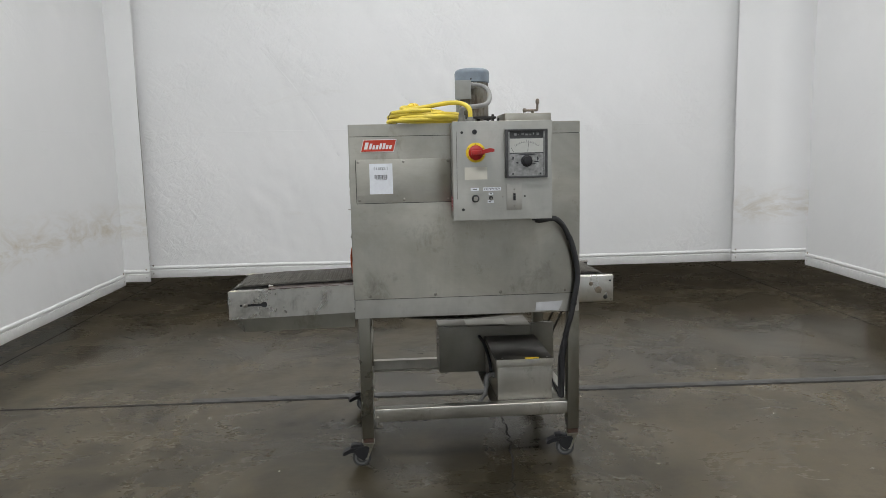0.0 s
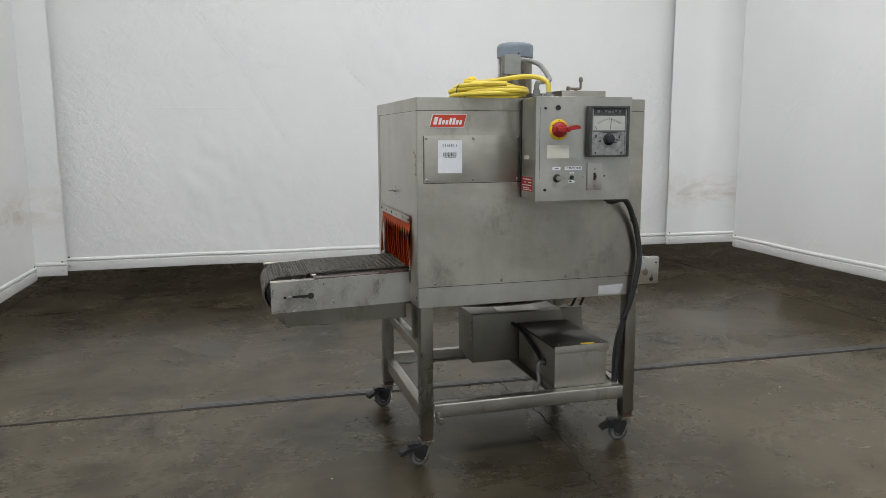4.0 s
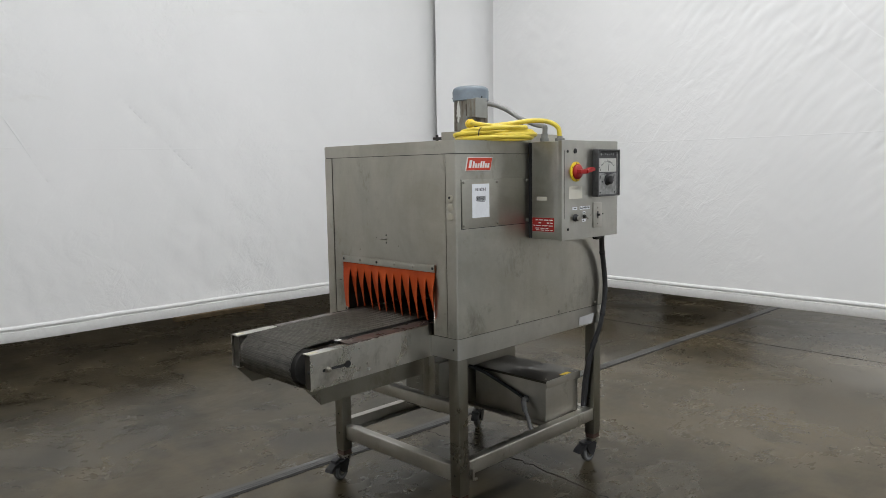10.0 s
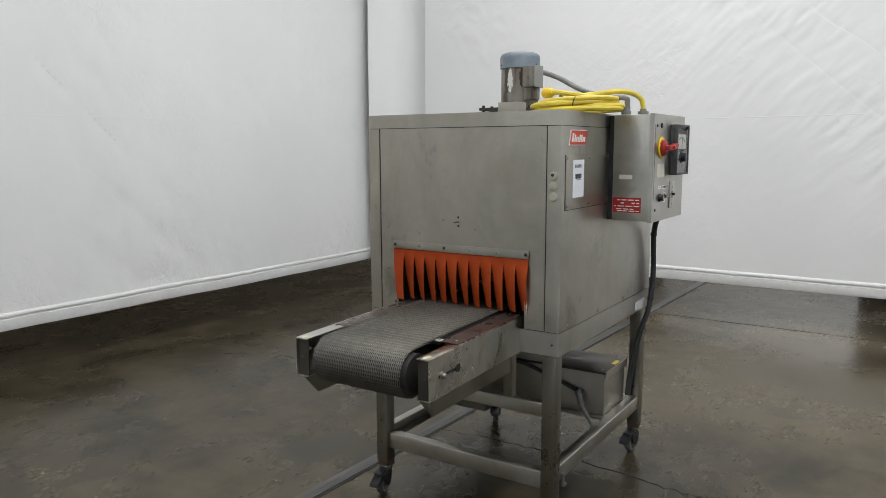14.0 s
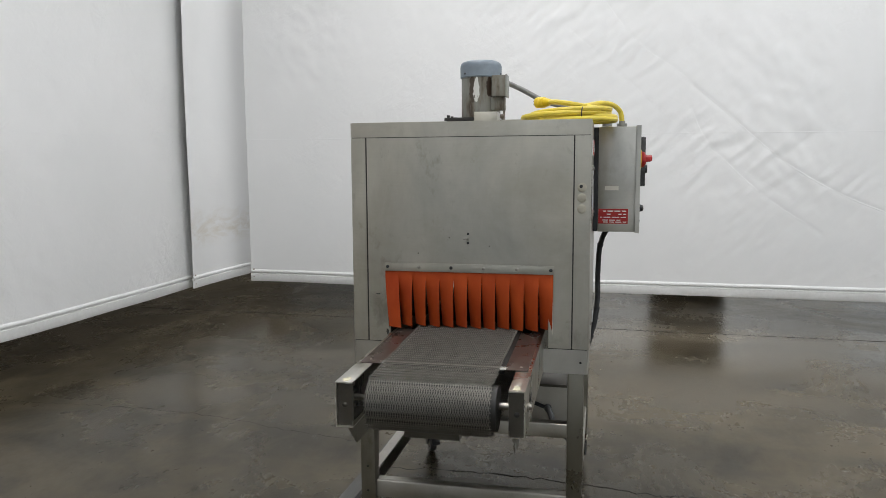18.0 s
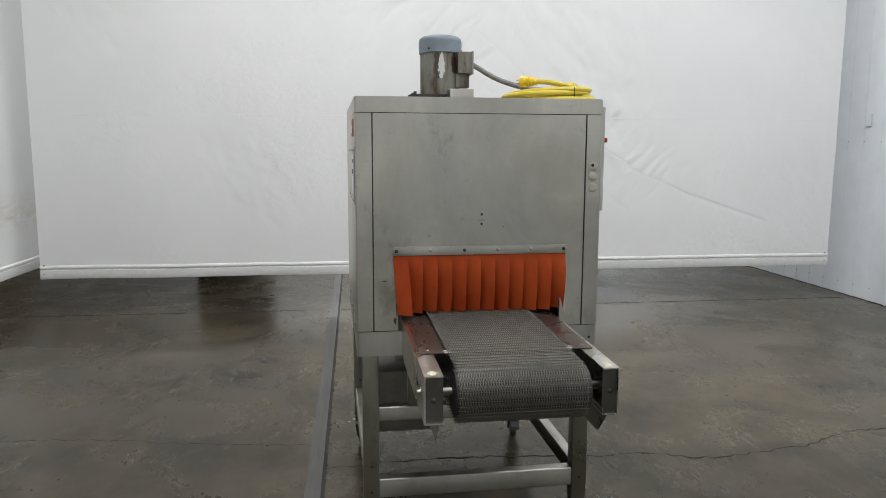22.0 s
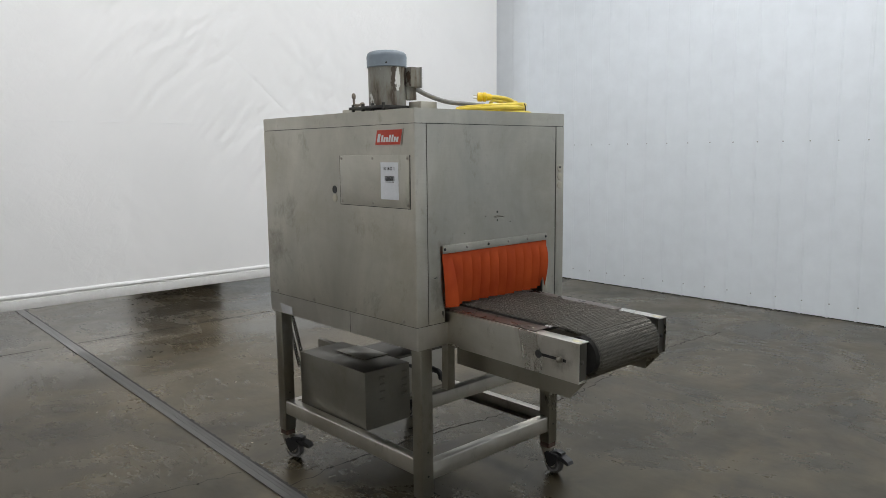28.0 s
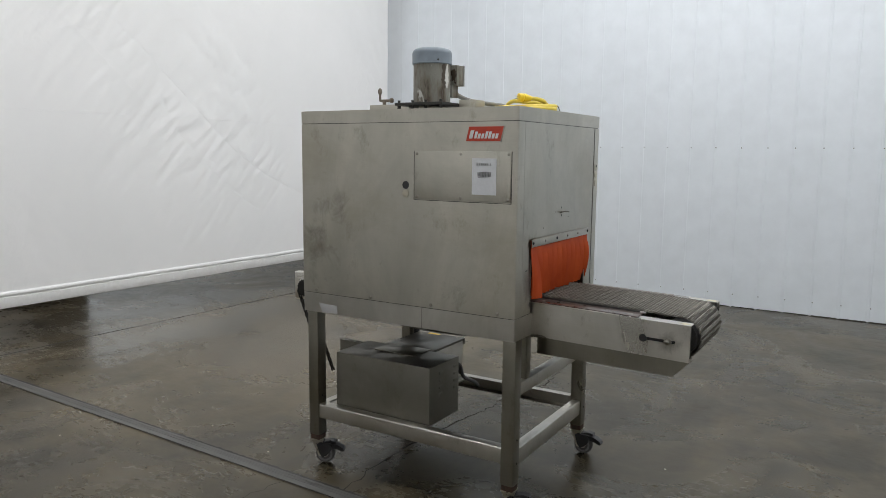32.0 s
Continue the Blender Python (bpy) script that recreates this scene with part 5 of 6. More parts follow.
# drive sprocket and chain at the back of the outfeed end
bm = B()
teeth = []
for k in range(36):
    a = 2 * math.pi * k / 36
    rr_ = 0.043 if k % 2 else 0.037
    teeth.append((EAST_X + rr_ * math.cos(a), EAST_Z + rr_ * math.sin(a)))
prism(bm, teeth, "y", 4.226, 4.234)
sprocket = part("sprocket", bm, CHAIN, tunnel, "oily black drive sprocket")
bm = B()
box(bm, 0.93, 1.03, 4.2105, 4.2145, 0.775, 0.870, 0.001)
part("bearing_plate", bm, STEEL_BRIGHT, sprocket)
link = 0.0127
for xa, za, xb in ((1.018, 0.806, 0.842), (0.957, 0.786, 0.788)):
    bm = B()
    p0 = Vector((xa, 4.230, za))
    p1 = Vector((xb, 4.240, 0.43))
    d = (p1 - p0)
    k = int(d.length / link)
    d = d / k
    side = Vector((-d.z, 0, d.x)).normalized() * 0.0048
    for i in range(k):
        a, b = p0 + d * i, p0 + d * (i + 1)
        wy = 0.004 if i % 2 else 0.0062
        for s in (-1, 1):
            vs = [Vector((q.x + e.x, q.y + s * wy, q.z + e.z)) for q, e in ((a, side), (b, side), (b, -side), (a, -side))]
            f0 = [bm.verts.new(v) for v in vs]
            f1 = [bm.verts.new(v + Vector((0, s * 0.0018, 0))) for v in vs]
            bm.faces.new(f0)
            bm.faces.new(f1[::-1])
            for q in range(4):
                bm.faces.new((f0[q], f0[(q + 1) % 4], f1[(q + 1) % 4], f1[q]))
        tube(bm, a + Vector((0, -0.004, 0)), a + Vector((0, 0.004, 0)), 0.0042, 8)
    part("drive_chain", bm, CHAIN, tunnel, "oily black roller chain", smooth=False)

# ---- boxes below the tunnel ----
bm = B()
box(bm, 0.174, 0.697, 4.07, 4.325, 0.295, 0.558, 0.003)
tank = part("drive_housing", bm, STEEL_HOUSING, tunnel, "plain sheet steel drive housing, shade under the tunnel in its colour")
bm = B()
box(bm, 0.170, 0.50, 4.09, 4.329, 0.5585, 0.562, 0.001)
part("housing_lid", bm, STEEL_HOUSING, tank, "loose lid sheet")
bm = B()
box(bm, 0.33, 0.560, 4.07, 4.21, 0.5625, 0.566, 0.001)
part("housing_patch", bm, STEEL_DULL, tank, "dull lid patch")
for i in range(2):
    for j in range(4):
        part("louvre", prism(B(), [(0.174, 0.414 + j * 0.033), (0.1702, 0.416 + j * 0.033), (0.1707, 0.424 + j * 0.033), (0.174, 0.429 + j * 0.033)], "y", 4.088 + i * 0.13, 4.116 + i * 0.13), STEEL_HOUSING, tank, smooth=False)
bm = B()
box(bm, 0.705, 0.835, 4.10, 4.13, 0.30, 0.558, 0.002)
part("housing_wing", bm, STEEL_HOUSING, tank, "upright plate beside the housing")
# shelf rails
for x0, x1 in ((0.395, 0.455), (0.69, 0.75)):
    bm = B()
    box(bm, x0, x1, 3.565, 4.34, 0.2825, 0.2915, 0.001)
    part("shelf_rail", bm, STEEL_DULL, tunnel, "flat steel shelf rail")
# speed control box with a lid
bm = B()
box(bm, 0.433, 0.709, 3.580, 4.05, 0.2925, 0.490, 0.002)
ctrl = part("lower_box", bm, STEEL_BEAM, tunnel, "plain steel electrical box on the frame")
bm = B()
box(bm, 0.427, 0.715, 3.572, 4.055, 0.4905, 0.503, 0.002)
# Lid colour holds the dark belly of the machine that it mirrors.
lid = part("lower_box_lid", bm, LID, ctrl, "dusty folded lid, darkened by the machine's underside put into its colour")
bm = B()
box(bm, 0.426, 0.716, 3.5685, 3.5718, 0.466, 0.504, 0.001)
part("lid_lip", bm, STEEL_SKIRT, ctrl, "folded bright front lip")
bm = B()
box(bm, 0.575, 0.645, 3.578, 3.600, 0.5032, 0.5038)
part("yellow_sticker", bm, YELLOW_P, ctrl, "yellow warning sticker")
for x, y in ((0.46, 3.60), (0.69, 3.60), (0.69, 3.80)):
    screw((x, y, 0.503), UP, ctrl, 0.005)
bm = B()
lathe(bm, (0.438, 3.70, 0.39), LFT, [(0, 0.018), (0.012, 0.018), (0.012, 0.013), (0.03, 0.013)], 14)
sweep(bm, [(0.410, 3.70, 0.39), (0.395, 3.69, 0.385), (0.388, 3.68, 0.365), (0.387, 3.675, 0.34)], 0.014, 10, 4)
elbow = part("conduit_elbow", bm, HOSE, tunnel, "grey conduit elbow")
bm = B()
sweep(bm, [(0.387, 3.675, 0.345), (0.380, 3.65, 0.31), (0.355, 3.62, 0.29), (0.34, 3.60, 0.275), (0.33, 3.59, 0.255)], 0.010, 8, 5)
part("hose", bm, HOSE, elbow, "grey hose drooping from the elbow")
bm = B()
sweep(bm, [(0.418, 3.712, 0.396), (0.4235, 3.78, 0.418), (0.4235, 3.88, 0.450), (0.418, 3.98, 0.482), (0.400, 4.066, 0.502)], 0.0088, 10, 6)
part("hose", bm, RUBBER, elbow, "black hose slanting up to the drive housing")
bm = B()
sweep(bm, [(0.722, 3.85, 0.42), (0.735, 3.78, 0.38), (0.745, 3.70, 0.33), (0.752, 3.62, 0.296)], 0.004, 6, 6)
part("thin_cable", bm, RUBBER, tunnel, "thin black cable")

# ---- control box ----
KX0, KX1, KZ0, KZ1, KY, KB = 0.212, 0.660, 1.238, 1.679, 3.299, 3.468
cbox = B()
box(cbox, KX0 + 0.006, KX1 - 0.006, KY + 0.016, KB, KZ0 + 0.004, KZ1 - 0.004, 0.003)
cb = part("control_box", cbox, STEEL_BOX, tunnel, "steel electrical control box on the front")
bm = B()
box(bm, KX0 + 0.008, KX1 - 0.008, KB, Y0 - 0.0195, KZ0 + 0.006, KZ1 - 0.006)
part("box_spacer", bm, BLACK, cb, "dark spacer behind the box")
bm = B()
rings = []
for inset, y in ((0.0, KY + 0.018), (0.0, KY + 0.001), (0.001, KY), (0.001, KY), (0.003, KY + 0.003), (0.003, KY + 0.018)):
    rings.append([bm.verts.new((x, y, z)) for x, z in ((KX0 + inset, KZ0 + inset), (KX1 - inset, KZ0 + inset), (KX1 - inset, KZ1 - inset), (KX0 + inset, KZ1 - inset))])
for r0, r1 in ((0, 1), (1, 2), (4, 5), (5, 0)):
    for k in range(4):
        j = (k + 1) % 4
        bm.faces.new((rings[r0][k], rings[r0][j], rings[r1][j], rings[r1][k]))
bm.faces.new(rings[2])
bm.faces.new(rings[4])
for v in rings[3]:
    bm.verts.remove(v)
door = part("control_box_door", bm, STEEL_BOX, cb, "flat steel door with switches and a dial", smooth=False)
bm = B()
box(bm, 0.229, 0.2305, KY - 0.0006, KY, 1.335, 1.635)
part("door_scratch", bm, DARK, cb)


def disc(name, x, z, prof, mat, parent, label="", seg=20, y=KY):
    return part(name, lathe(B(), (x, y, z), FWD, prof, seg), mat, parent, label)


for x, z, r in ((0.254, 1.630, 0.006), (0.256, 1.287, 0.0065)):
    disc("door_screw", x, z, [(0, r), (0.002, r), (0.003, r * 0.5)], DARK, cb)
disc("pilot_hole", 0.311, 1.632, [(0, 0.011), (0.003, 0.011), (0.003, 0.007), (0.0015, 0.006)], BLACK, cb, "small black pilot lamp hole")
# main switch
sw = disc("main_switch", 0.315, 1.541, [(0, 0.044), (0.004, 0.044), (0.006, 0.041), (0.006, 0.030)], YELLOW_P, tunnel, "round yellow main switch plate", 32)
disc("switch_dial", 0.315, 1.541, [(0.005, 0.033), (0.016, 0.033), (0.02, 0.030), (0.026, 0.018)], RED_P, sw, "red rotary switch dial", 28)
bm = B()
box(bm, 0.292, 0.350, KY - 0.045, KY - 0.014, 1.531, 1.551, 0.004)
prism(bm, [(0.335, 1.534), (0.372, 1.541), (0.392, 1.544), (0.392, 1.556), (0.372, 1.560), (0.335, 1.550)], "y", KY - 0.052, KY - 0.030)
part("switch_handle", bm, RED_P, sw, "red switch handle")
for a in range(0, 360, 60):
    disc("switch_tick", 0.315 + 0.037 * math.cos(radians(a + 30)), 1.541 + 0.037 * math.sin(radians(a + 30)), [(0.006, 0.0022), (0.0066, 0.0022)], BLACK, sw, "", 8)
# temperature dial: a deep black frame round a recessed face
MF = KY - 0.020
bm = B()
box(bm, 0.452, 0.628, MF, KY, 1.431, 1.634)
meter = part("temperature_meter", bm, METER, tunnel, "worn black temperature controller with a dial", smooth=False)
for x0, x1, z0, z1 in ((0.446, 0.4575, 1.425, 1.640), (0.6225, 0.634, 1.425, 1.640), (0.4575, 0.6225, 1.631, 1.640), (0.4575, 0.6225, 1.425, 1.4335)):
    bm = B()
    box(bm, x0, x1, KY - 0.031, KY, z0, z1, 0.0025)
    part("meter_frame", bm, METER, meter, "scuffed black frame bar")
for x0, x1 in ((0.458, 0.464), (0.617, 0.6225)):
    flat_marks("meter_side", [(x0, x1, 1.434, 1.630)], MF, -1, METER_GREY, meter, 0.005)
rr = random.Random(15)
flat_marks("meter_title", [(0.484 + 0.017 * k, 0.484 + 0.017 * k + rr.uniform(0.004, 0.013), 1.612 + rr.uniform(0, 0.004), 1.618 + rr.uniform(0, 0.006)) for k in range(7)], MF, -1, METER_GREY, meter)
flat_marks("meter_face", [(0.465, 0.616, 1.537, 1.599)], MF, -1, METER_FACE, meter, 0.0012)
flat_marks("meter_lower_plate", [(0.465, 0.616, 1.434, 1.532)], MF, -1, METER_GREY, meter, 0.0012)
bm = B()
F0, F1 = MF - 0.0020, MF - 0.0013
for k in range(15):
    a = radians(50 + 80 * k / 14)
    cx, cz, r0, r1 = 0.541, 1.505, 0.078, 0.084 if k % 7 else 0.089
    c, s = math.cos(a), math.sin(a)
    w = 0.0008
    prism(bm, [(cx + r0 * c - w * s, cz + r0 * s + w * c), (cx + r0 * c + w * s, cz + r0 * s - w * c), (cx + r1 * c + w * s, cz + r1 * s - w * c), (cx + r1 * c - w * s, cz + r1 * s + w * c)], "y", F0, F1)
for k in range(14):
    a0, a1 = radians(50 + 80 * k / 14), radians(50 + 80 * (k + 1) / 14)
    prism(bm, [(0.541 + r * math.cos(a), 1.505 + r * math.sin(a)) for r, a in ((0.0775, a0), (0.0785, a0), (0.0785, a1), (0.0775, a1))], "y", F0, F1)
part("meter_scale", bm, GREY_INK, meter, "printed dial scale", smooth=False)
bm = B()
prism(bm, [(0.5445, 1.540), (0.5458, 1.540), (0.5513, 1.588), (0.5505, 1.588)], "y", MF - 0.0034, MF - 0.0024)
prism(bm, [(0.480, 1.541), (0.470, 1.560), (0.4706, 1.5605), (0.483, 1.541)], "y", MF - 0.0034, MF - 0.0024)
part("meter_needle", bm, INK, meter, "thin needle")
disc("meter_knob", 0.541, 1.500, [(0.020, 0.027), (0.024, 0.026), (0.026, 0.021), (0.042, 0.019), (0.044, 0.015)], BLACK, meter, "black fluted knob", 14)
rr = random.Random(16)
for cx, cz, rx, rz in ((0.584, 1.496, 0.015, 0.0035), (0.590, 1.508, 0.004, 0.010), (0.572, 1.486, 0.012, 0.003), (0.480, 1.512, 0.004, 0.010), (0.548, 1.528, 0.055, 0.0035), (0.500, 1.492, 0.009, 0.004)):
    ring = []
    for k in range(14):
        q = rr.uniform(0.55, 1.15)
        ring.append((cx + rx * q * math.cos(k * 0.4488), cz + rz * q * math.sin(k * 0.4488)))
    part("worn_spot", prism(B(), ring, "y", MF - 0.0018, MF - 0.0012), INK, meter, smooth=False)
for x in (0.479, 0.603):
    disc("meter_screw", x, 1.443, [(0.0212, 0.0042), (0.023, 0.003)], BLACK, meter, "", 10)
# labels, button, toggle, switch plate
flat_marks("blank_label", [(0.264, 0.366, 1.421, 1.476)], KY, -1, AGED, cb, 0.001)
flat_marks("small_label", [(0.290, 0.327, 1.371, 1.384)], KY, -1, PAPER, cb, 0.001)
conv = flat_marks("conveyor_label", [(0.347, 0.427, 1.370, 1.385)], KY, -1, PAPER, tunnel, 0.001)
writing("label_text", "CONVEYOR", 0.0135, pose(0.387, KY - 0.0014, 1.3775, 90, 0, 0), INK, conv)
flat_marks("small_print", [(0.300, 0.318, 1.376, 1.379)], KY - 0.001, -1, INK, cb)
disc("push_button", 0.311, 1.336, [(0, 0.017), (0.005, 0.017), (0.008, 0.014), (0.016, 0.0125), (0.018, 0.010), (0.018, 0.006)], BLACK, cb, "black round push button")
disc("button_face", 0.311, 1.336, [(0.018, 0.0105), (0.0195, 0.010), (0.020, 0.007)], SCREW, cb)
for q in ((0.371, 0.391, 1.352, 1.361), (0.366, 0.394, 1.315, 1.327)):
    flat_marks("toggle_label", [q], KY, -1, PAPER, cb, 0.001)
flat_marks("small_print", [(0.375, 0.387, 1.355, 1.358), (0.370, 0.380, 1.318, 1.324)], KY - 0.001, -1, INK, cb)
tg = disc("toggle_switch", 0.381, 1.338, [(0, 0.009), (0.003, 0.009), (0.004, 0.006), (0.010, 0.006)], DARK, tunnel, "small toggle switch")
part("toggle_lever", tube(B(), (0.381, KY - 0.008, 1.338), (0.379, KY - 0.024, 1.330), 0.0022, 8, 0.0034), SCREW, tg)
bm = B()
box(bm, 0.452, 0.522, KY - 0.004, KY, 1.282, 1.398, 0.0015)
plate = part("switch_plate", bm, STEEL_BEAM, tunnel, "steel switch plate")
flat_marks("switch_slot", [(0.482, 0.493, 1.324, 1.356)], KY - 0.004, -1, BLACK, plate)
bm = B()
box(bm, 0.484, 0.491, KY - 0.016, KY - 0.004, 1.336, 1.346, 0.001)
part("switch_rocker", bm, BLACK, plate)
for z in (1.373, 1.300):
    disc("plate_screw", 0.4875, z, [(0.004, 0.0045), (0.0055, 0.003)], SCREW, plate, "", 10)
for x in (0.435, 0.536):
    disc("door_screw", x, 1.342, [(0, 0.004), (0.002, 0.003)], DARK if x > 0.5 else SCREW, cb, "", 10)
# labels on the left side of the box
XS = KX0 + 0.006
bm = B()
box(bm, XS - 0.0012, XS, 3.345, 3.465, 1.276, 1.338)
rp = part("warning_plate", bm, RED_P, tunnel, "red warning plate with white print", smooth=False)
bm = B()
rr = random.Random(7)
for z in (1.326, 1.313, 1.301, 1.289, 1.281):
    y = 3.352
    while y < 3.450:
        w = rr.uniform(0.012, 0.03)
        if rr.random() < 0.8:
            box(bm, XS - 0.0018, XS - 0.0012, y, min(y + w, 3.458), z, z + (0.0045 if z > 1.31 else 0.0035))
        y += w + 0.006
part("plate_print", bm, WHITE, rp, smooth=False)
bm = B()
box(bm, XS - 0.0008, XS, 3.385, 3.440, 1.415, 1.432)
part("side_label", bm, AGED, cb, "small pale label", smooth=False)
for ob in (cb, sw, meter, conv, tg, plate, rp):
    ob.matrix_basis = Matrix.Translation((-0.008, 0.019, -0.004))
# thick cable from the box down the leg
bm = B()
lathe(bm, (0.592, 3.405, KZ0), (0, 0, -1), [(0, 0.020), (0.012, 0.020), (0.012, 0.015), (0.02, 0.015)], 14)
sweep(bm, [(0.592, 3.405, 1.221), (0.617, 3.405, 1.218), (0.686, 3.425, 1.222), (0.735, 3.455, 1.185), (0.769, 3.474, 1.127), (0.788, 3.480, 1.085), (0.811, 3.484, 0.985), (0.814, 3.484, 0.914), (0.803, 3.484, 0.845), (0.785, 3.495, 0.735), (0.768, 3.520, 0.646), (0.757, 3.545, 0.523), (0.758, 3.562, 0.40), (0.757, 3.574, 0.30)], 0.0128, 12, 8)
cable = part("power_cable", bm, RUBBER, tunnel, "thick black cable from the control box to the frame")
bm = B()
sweep(bm, [(0.772, 3.502, 0.665), (0.752, 3.530, 0.60), (0.740, 3.553, 0.50), (0.742, 3.570, 0.40), (0.748, 3.580, 0.30)], 0.006, 8, 6)
part("thin_cable", bm, RUBBER, cable)
for p, d in (((0.771, 3.475, 1.122), (0.4, 0.1, -1)), ((0.796, 3.487, 0.80), (-0.18, 0.1, -1)), ((0.766, 3.523, 0.635), (-0.12, 0.22, -1))):
    bm = B()
    lathe(bm, p, d, [(-0.006, 0.0125), (-0.006, 0.0155), (0.006, 0.0155), (0.006, 0.0125)], 14)
    part("cable_tie", bm, BLACK, cable)

# ---- blower motor on the cap ----
MX, MY = 0.375, 4.007
bm = B()
lathe(bm, (MX, MY, 1.722), UP, [(0, 0.083), (0.004, 0.0862), (0.185, 0.0862)], 36)
motor = part("blower_motor", bm, MOTOR, tunnel, "chipped grey electric blower motor")
bm = B()
lathe(bm, (MX, MY, 1.903), UP, [(-0.004, 0.0890), (0.0, 0.0925), (0.003, 0.0915), (0.045, 0.0925), (0.058, 0.089), (0.066, 0.080), (0.070, 0.067), (0.071, 0.02)], 40)
part("fan_cover", bm, MOTOR_CAP, motor, "blue-grey fan cover")
for a in (20, 140, 260):
    screw((MX + 0.0918 * math.cos(radians(a)), MY + 0.0918 * math.sin(radians(a)), 1.915), (math.cos(radians(a)), math.sin(radians(a)), 0), motor, 0.004, mat=DARK)
bm = B()
box(bm, 0.277, 0.352, 3.884, 3.945, 1.812, 1.902, 0.003)
part("junction_box", bm, MOTOR, motor, "grey motor junction box")
bm = B()
box(bm, 0.273, 0.356, 3.879, 3.885, 1.809, 1.905, 0.002)
part("junction_cover", bm, Mat("grey_box_paint", (0.27, 0.275, 0.26), 0.5).worn(0.15, 30).m, motor, "grey junction box cover")
bm = B()
box(bm, 0.300, 0.350, 3.892, 3.95, 1.755, 1.812, 0.004)
part("motor_foot", bm, MOTOR, motor)
bm = B()
box(bm, 0.235, 0.490, 3.925, 4.145, 1.709, 1.722, 0.002)
mp = part("motor_plate", bm, DARK, tunnel, "black motor base plate")
for x in (0.250, 0.330, 0.400, 0.475):
    for y in (3.94, 4.13):
        bm = B()
        tube(bm, (x, y, ZT), (x, y, 1.712), 0.008, 10)
        tube(bm, (x, y, 1.722), (x, y, 1.733), 0.007, 6)
        part("stand_off", bm, DARK, mp)
bm = B()
tube(bm, (MX, MY, ZT), (MX, MY, 1.71), 0.06, 24)
part("blower_collar", bm, STEEL_DULL, mp)
bm = B()
lathe(bm, (0.354, 3.905, 1.880), (1, -0.2, 0), [(0, 0.016), (0.016, 0.016), (0.016, 0.013), (0.022, 0.013)], 14)
sweep(bm, [(0.372, 3.902, 1.880), (0.405, 3.885, 1.877), (0.434, 3.83, 1.853), (0.432, 3.74, 1.805), (0.395, 3.62, 1.765), (0.320, 3.52, 1.750), (0.272, 3.462, 1.742), (0.260, 3.451, 1.722), (0.262, 3.455, 1.690)], 0.0115, 12, 8)
lathe(bm, (0.262, 3.455, 1.675), UP, [(0, 0.020), (0.014, 0.020), (0.014, 0.016), (0.034, 0.0155)], 14)
part("conduit", bm, GREYCABLE, motor, "grey flexible conduit from the motor to the control box")
# small covers on the cap
bm = B()
box(bm, 0.505, 0.738, 3.72, 4.005, ZT, 1.726, 0.002)
part("damper_cover", bm, STEEL, cap, "flat steel damper cover")
bm = B()
box(bm, 0.150, 0.232, 3.902, 3.999, ZT, 1.738, 0.002)
part("small_cover", bm, STEEL, cap, "small folded steel box cover")
bm = B()
tube(bm, (0.690, 3.949, 1.726), (0.690, 3.949, 1.748), 0.009, 12)
tube(bm, (0.648, 3.949, 1.750), (0.715, 3.949, 1.750), 0.0065, 10)
lathe(bm, (0.645, 3.949, 1.750), LFT, [(-0.013, 0.006), (-0.006, 0.012), (0.004, 0.012), (0.008, 0.006)], 12)
tube(bm, (0.715, 3.949, 1.748), (0.716, 3.949, 1.785), 0.006, 10)
lathe(bm, (0.716, 3.949, 1.780), UP, [(0, 0.005), (0.006, 0.010), (0.020, 0.0105), (0.028, 0.007), (0.031, 0.003)], 12)
part("damper_crank", bm, Mat("bronze_crank", (0.20, 0.17, 0.14), 0.45, 0.8).worn(0.2, 60).m, cap, "small tarnished damper crank")
bm = B()
tube(bm, (0.50, 3.93, 1.70), (0.56, 3.93, 1.70), 0.012, 12)
part("damper_shaft", bm, BLACK, cap)

# ---- yellow cord coiled on the cap ----
cord = root("extension_cord", (0.14, 3.66, ZT), "coiled bright yellow power cord with a plug lying on the tunnel", "cord")
rr = random.Random(12)
CR = 0.0102
pts = []
turns = 3.4
for k in range(int(turns * 14) + 1):
    a = 2 * math.pi * k / 14 + 2.6
    q = k / 14 / turns
    wob = 0.010 * math.sin(1.7 * a + 1) + rr.uniform(-0.004, 0.004)
    grow = 0.035 * max(0, 1 - 4 * q) - 0.012 * math.sin(9 * q)
    rx, ry = 0.158 + 0.5 * grow + wob, 0.168 + grow + wob
    low = 0.5 + 0.5 * math.cos(a - 4.4)
    pts.append((0.098 + rx * math.cos(a), 3.606 + ry * math.sin(a), ZT + CR + 0.001 + 0.046 * q ** 1.15 * (0.75 + 0.25 * low)))
bm = B()
sweep(bm, pts, CR, 9, 4)
part("coil", bm, YELLOW, cord, "loops of yellow cord")
bm = B()
p_end = pts[-1]
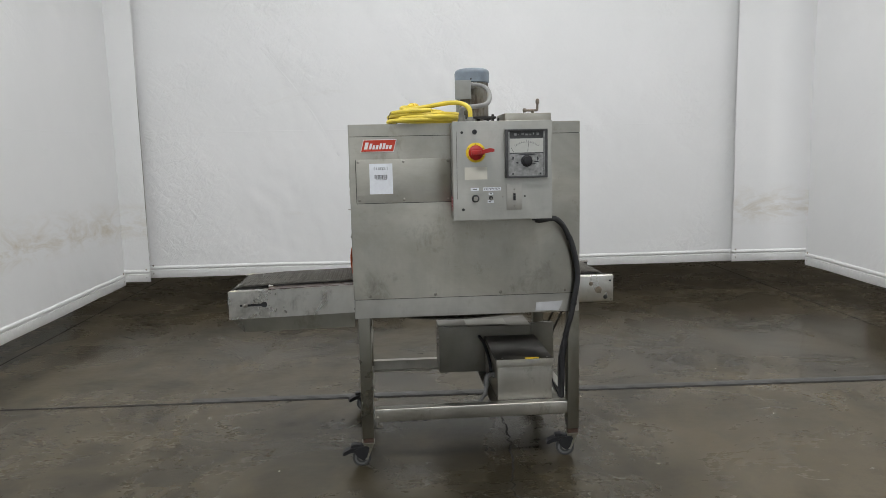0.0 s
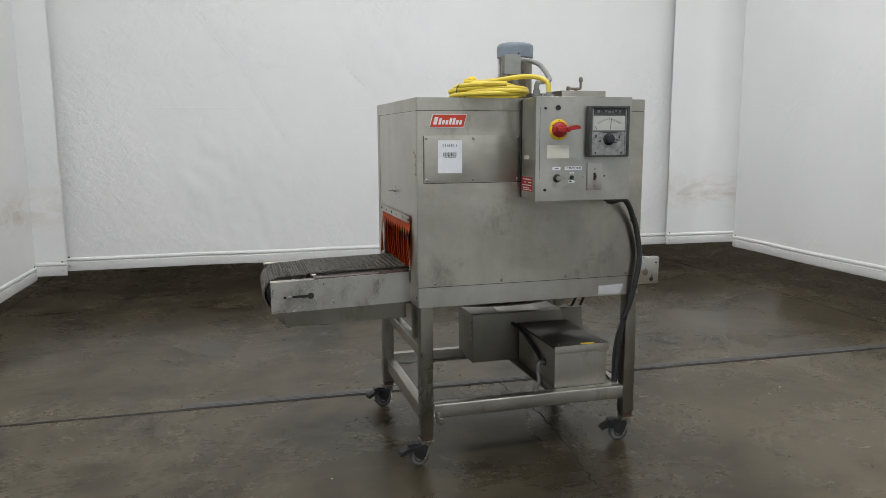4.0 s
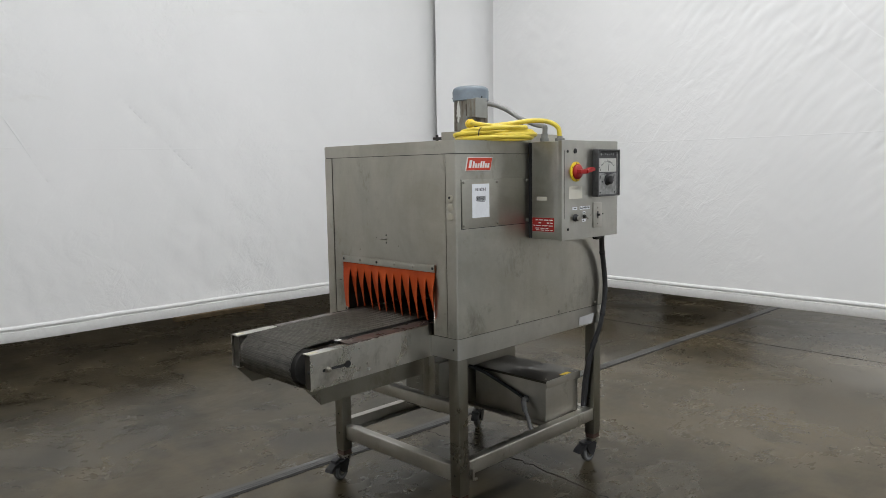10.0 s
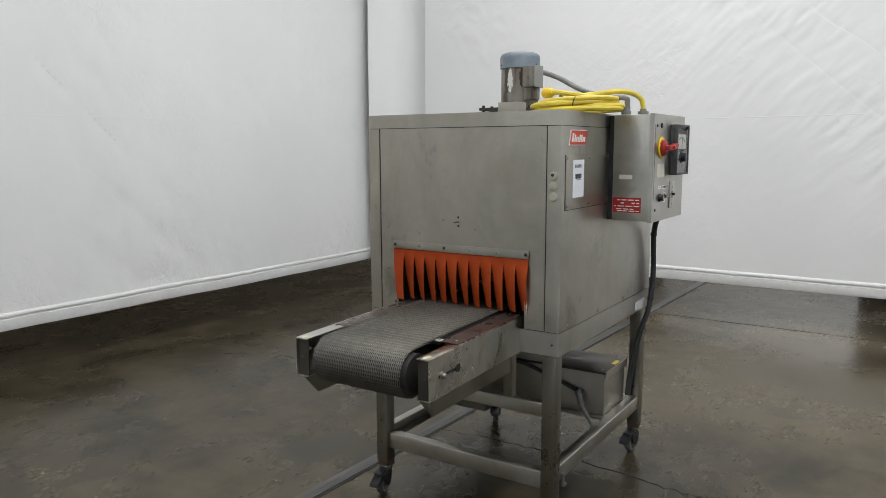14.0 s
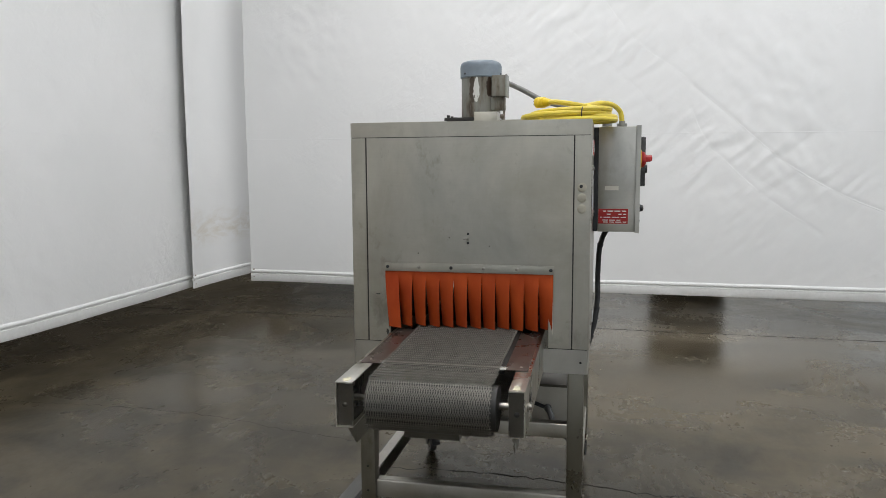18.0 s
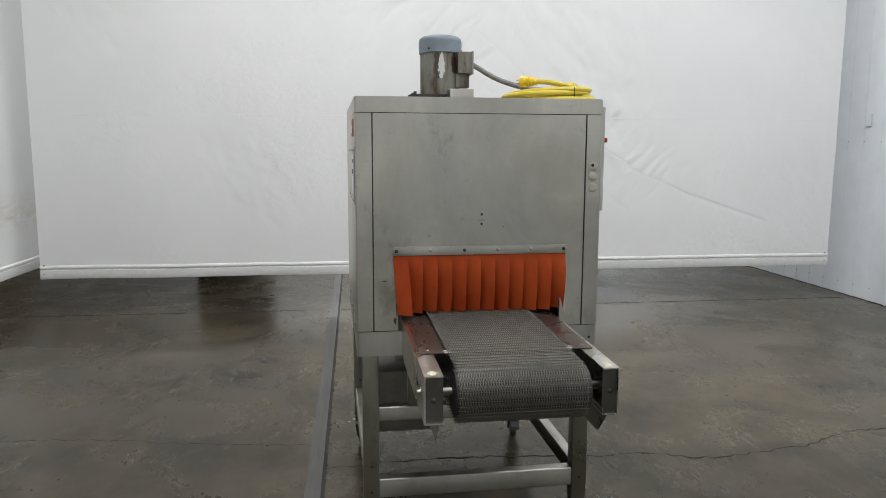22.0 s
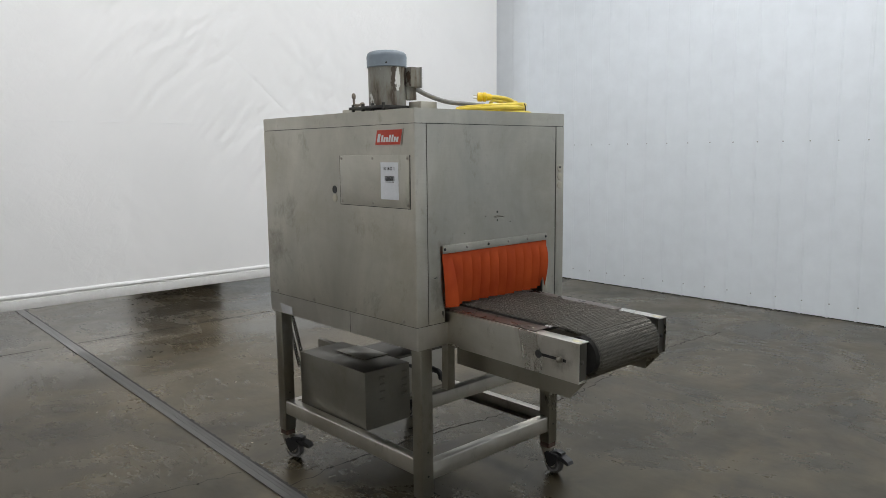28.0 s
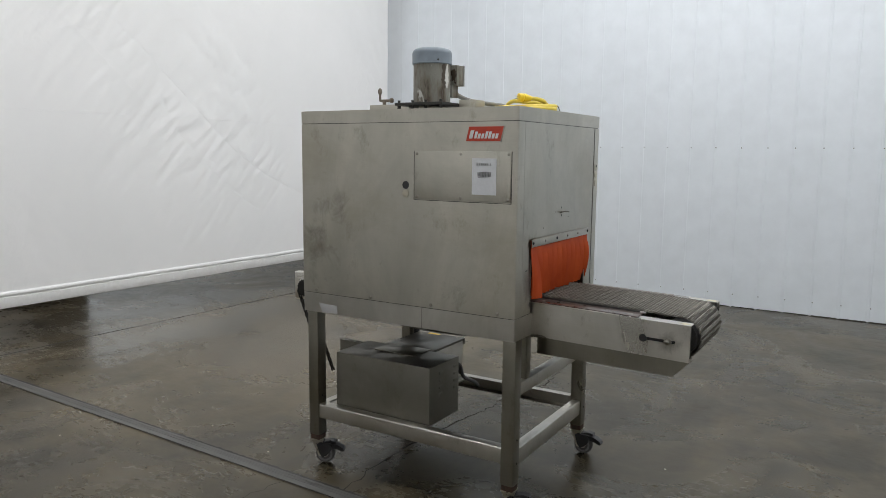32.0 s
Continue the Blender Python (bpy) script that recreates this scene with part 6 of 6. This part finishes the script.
sweep(bm, [p_end, (0.00, 3.535, 1.738), (0.10, 3.52, 1.752), (0.20, 3.475, 1.766), (0.258, 3.43, 1.760), (0.290, 3.402, 1.735), (0.294, 3.394, 1.695)], 0.0105, 10, 8)
part("tail", bm, YELLOW, cord, "end of the cord rising into the box")
bm = B()
lathe(bm, (0.294, 3.394, KZ1 - 0.004), UP, [(0, 0.022), (0.012, 0.022), (0.012, 0.014), (0.022, 0.0125)], 14)
part("cord_gland", bm, GREYCABLE, cord, "grey cord gland")
bm = B()
ax = (0.6, 0.8, 0.03)
lathe(bm, (0.022, 3.676, 1.760), ax, [(0, 0.012), (0.012, 0.016), (0.026, 0.017), (0.028, 0.021), (0.040, 0.0215), (0.043, 0.018), (0.048, 0.0215), (0.066, 0.0205), (0.068, 0.015)], 18)
plug = part("plug", bm, YELLOW_P, cord, "yellow plug")
bm = B()
v = Vector(ax).normalized()
pc = Vector((0.022, 3.676, 1.760)) + v * 0.068
for dz in (-0.006, 0.006):
    tube(bm, pc + Vector((0, 0, dz)), pc + v * 0.018 + Vector((0, 0, dz)), 0.002, 6)
part("plug_pin", bm, SCREW, plug)
bm = B()
sweep(bm, [(0.022, 3.676, 1.760), (0.002, 3.645, 1.758), (-0.012, 3.600, 1.750), (0.010, 3.548, 1.742), (0.070, 3.505, 1.736), (0.15, 3.488, 1.728), (0.20, 3.50, 1.712)], CR, 9, 6)
part("tail", bm, YELLOW, cord)
bm = B()
ring = [Vector((-0.050, 3.545, ZT + 0.029)) + 0.024 * math.cos(k * 0.4488) * Vector((1, -0.25, 0)) + 0.030 * math.sin(k * 0.4488) * Vector((0, 0, 1)) for k in range(15)]
sweep(bm, ring, 0.0022, 6, 3)
part("tie", bm, BLACK, cord, "black cable tie round the loops")

# the whole machine stands turned by a little over a degree
TURNED = Matrix.Translation((0.272, 3.9607, 0)) @ Matrix.Rotation(radians(1.4), 4, "Z") @ Matrix.Translation((-0.2795, -3.953, 0))
for ob in (tunnel, cord):
    ob.matrix_basis = TURNED @ ob.matrix_basis
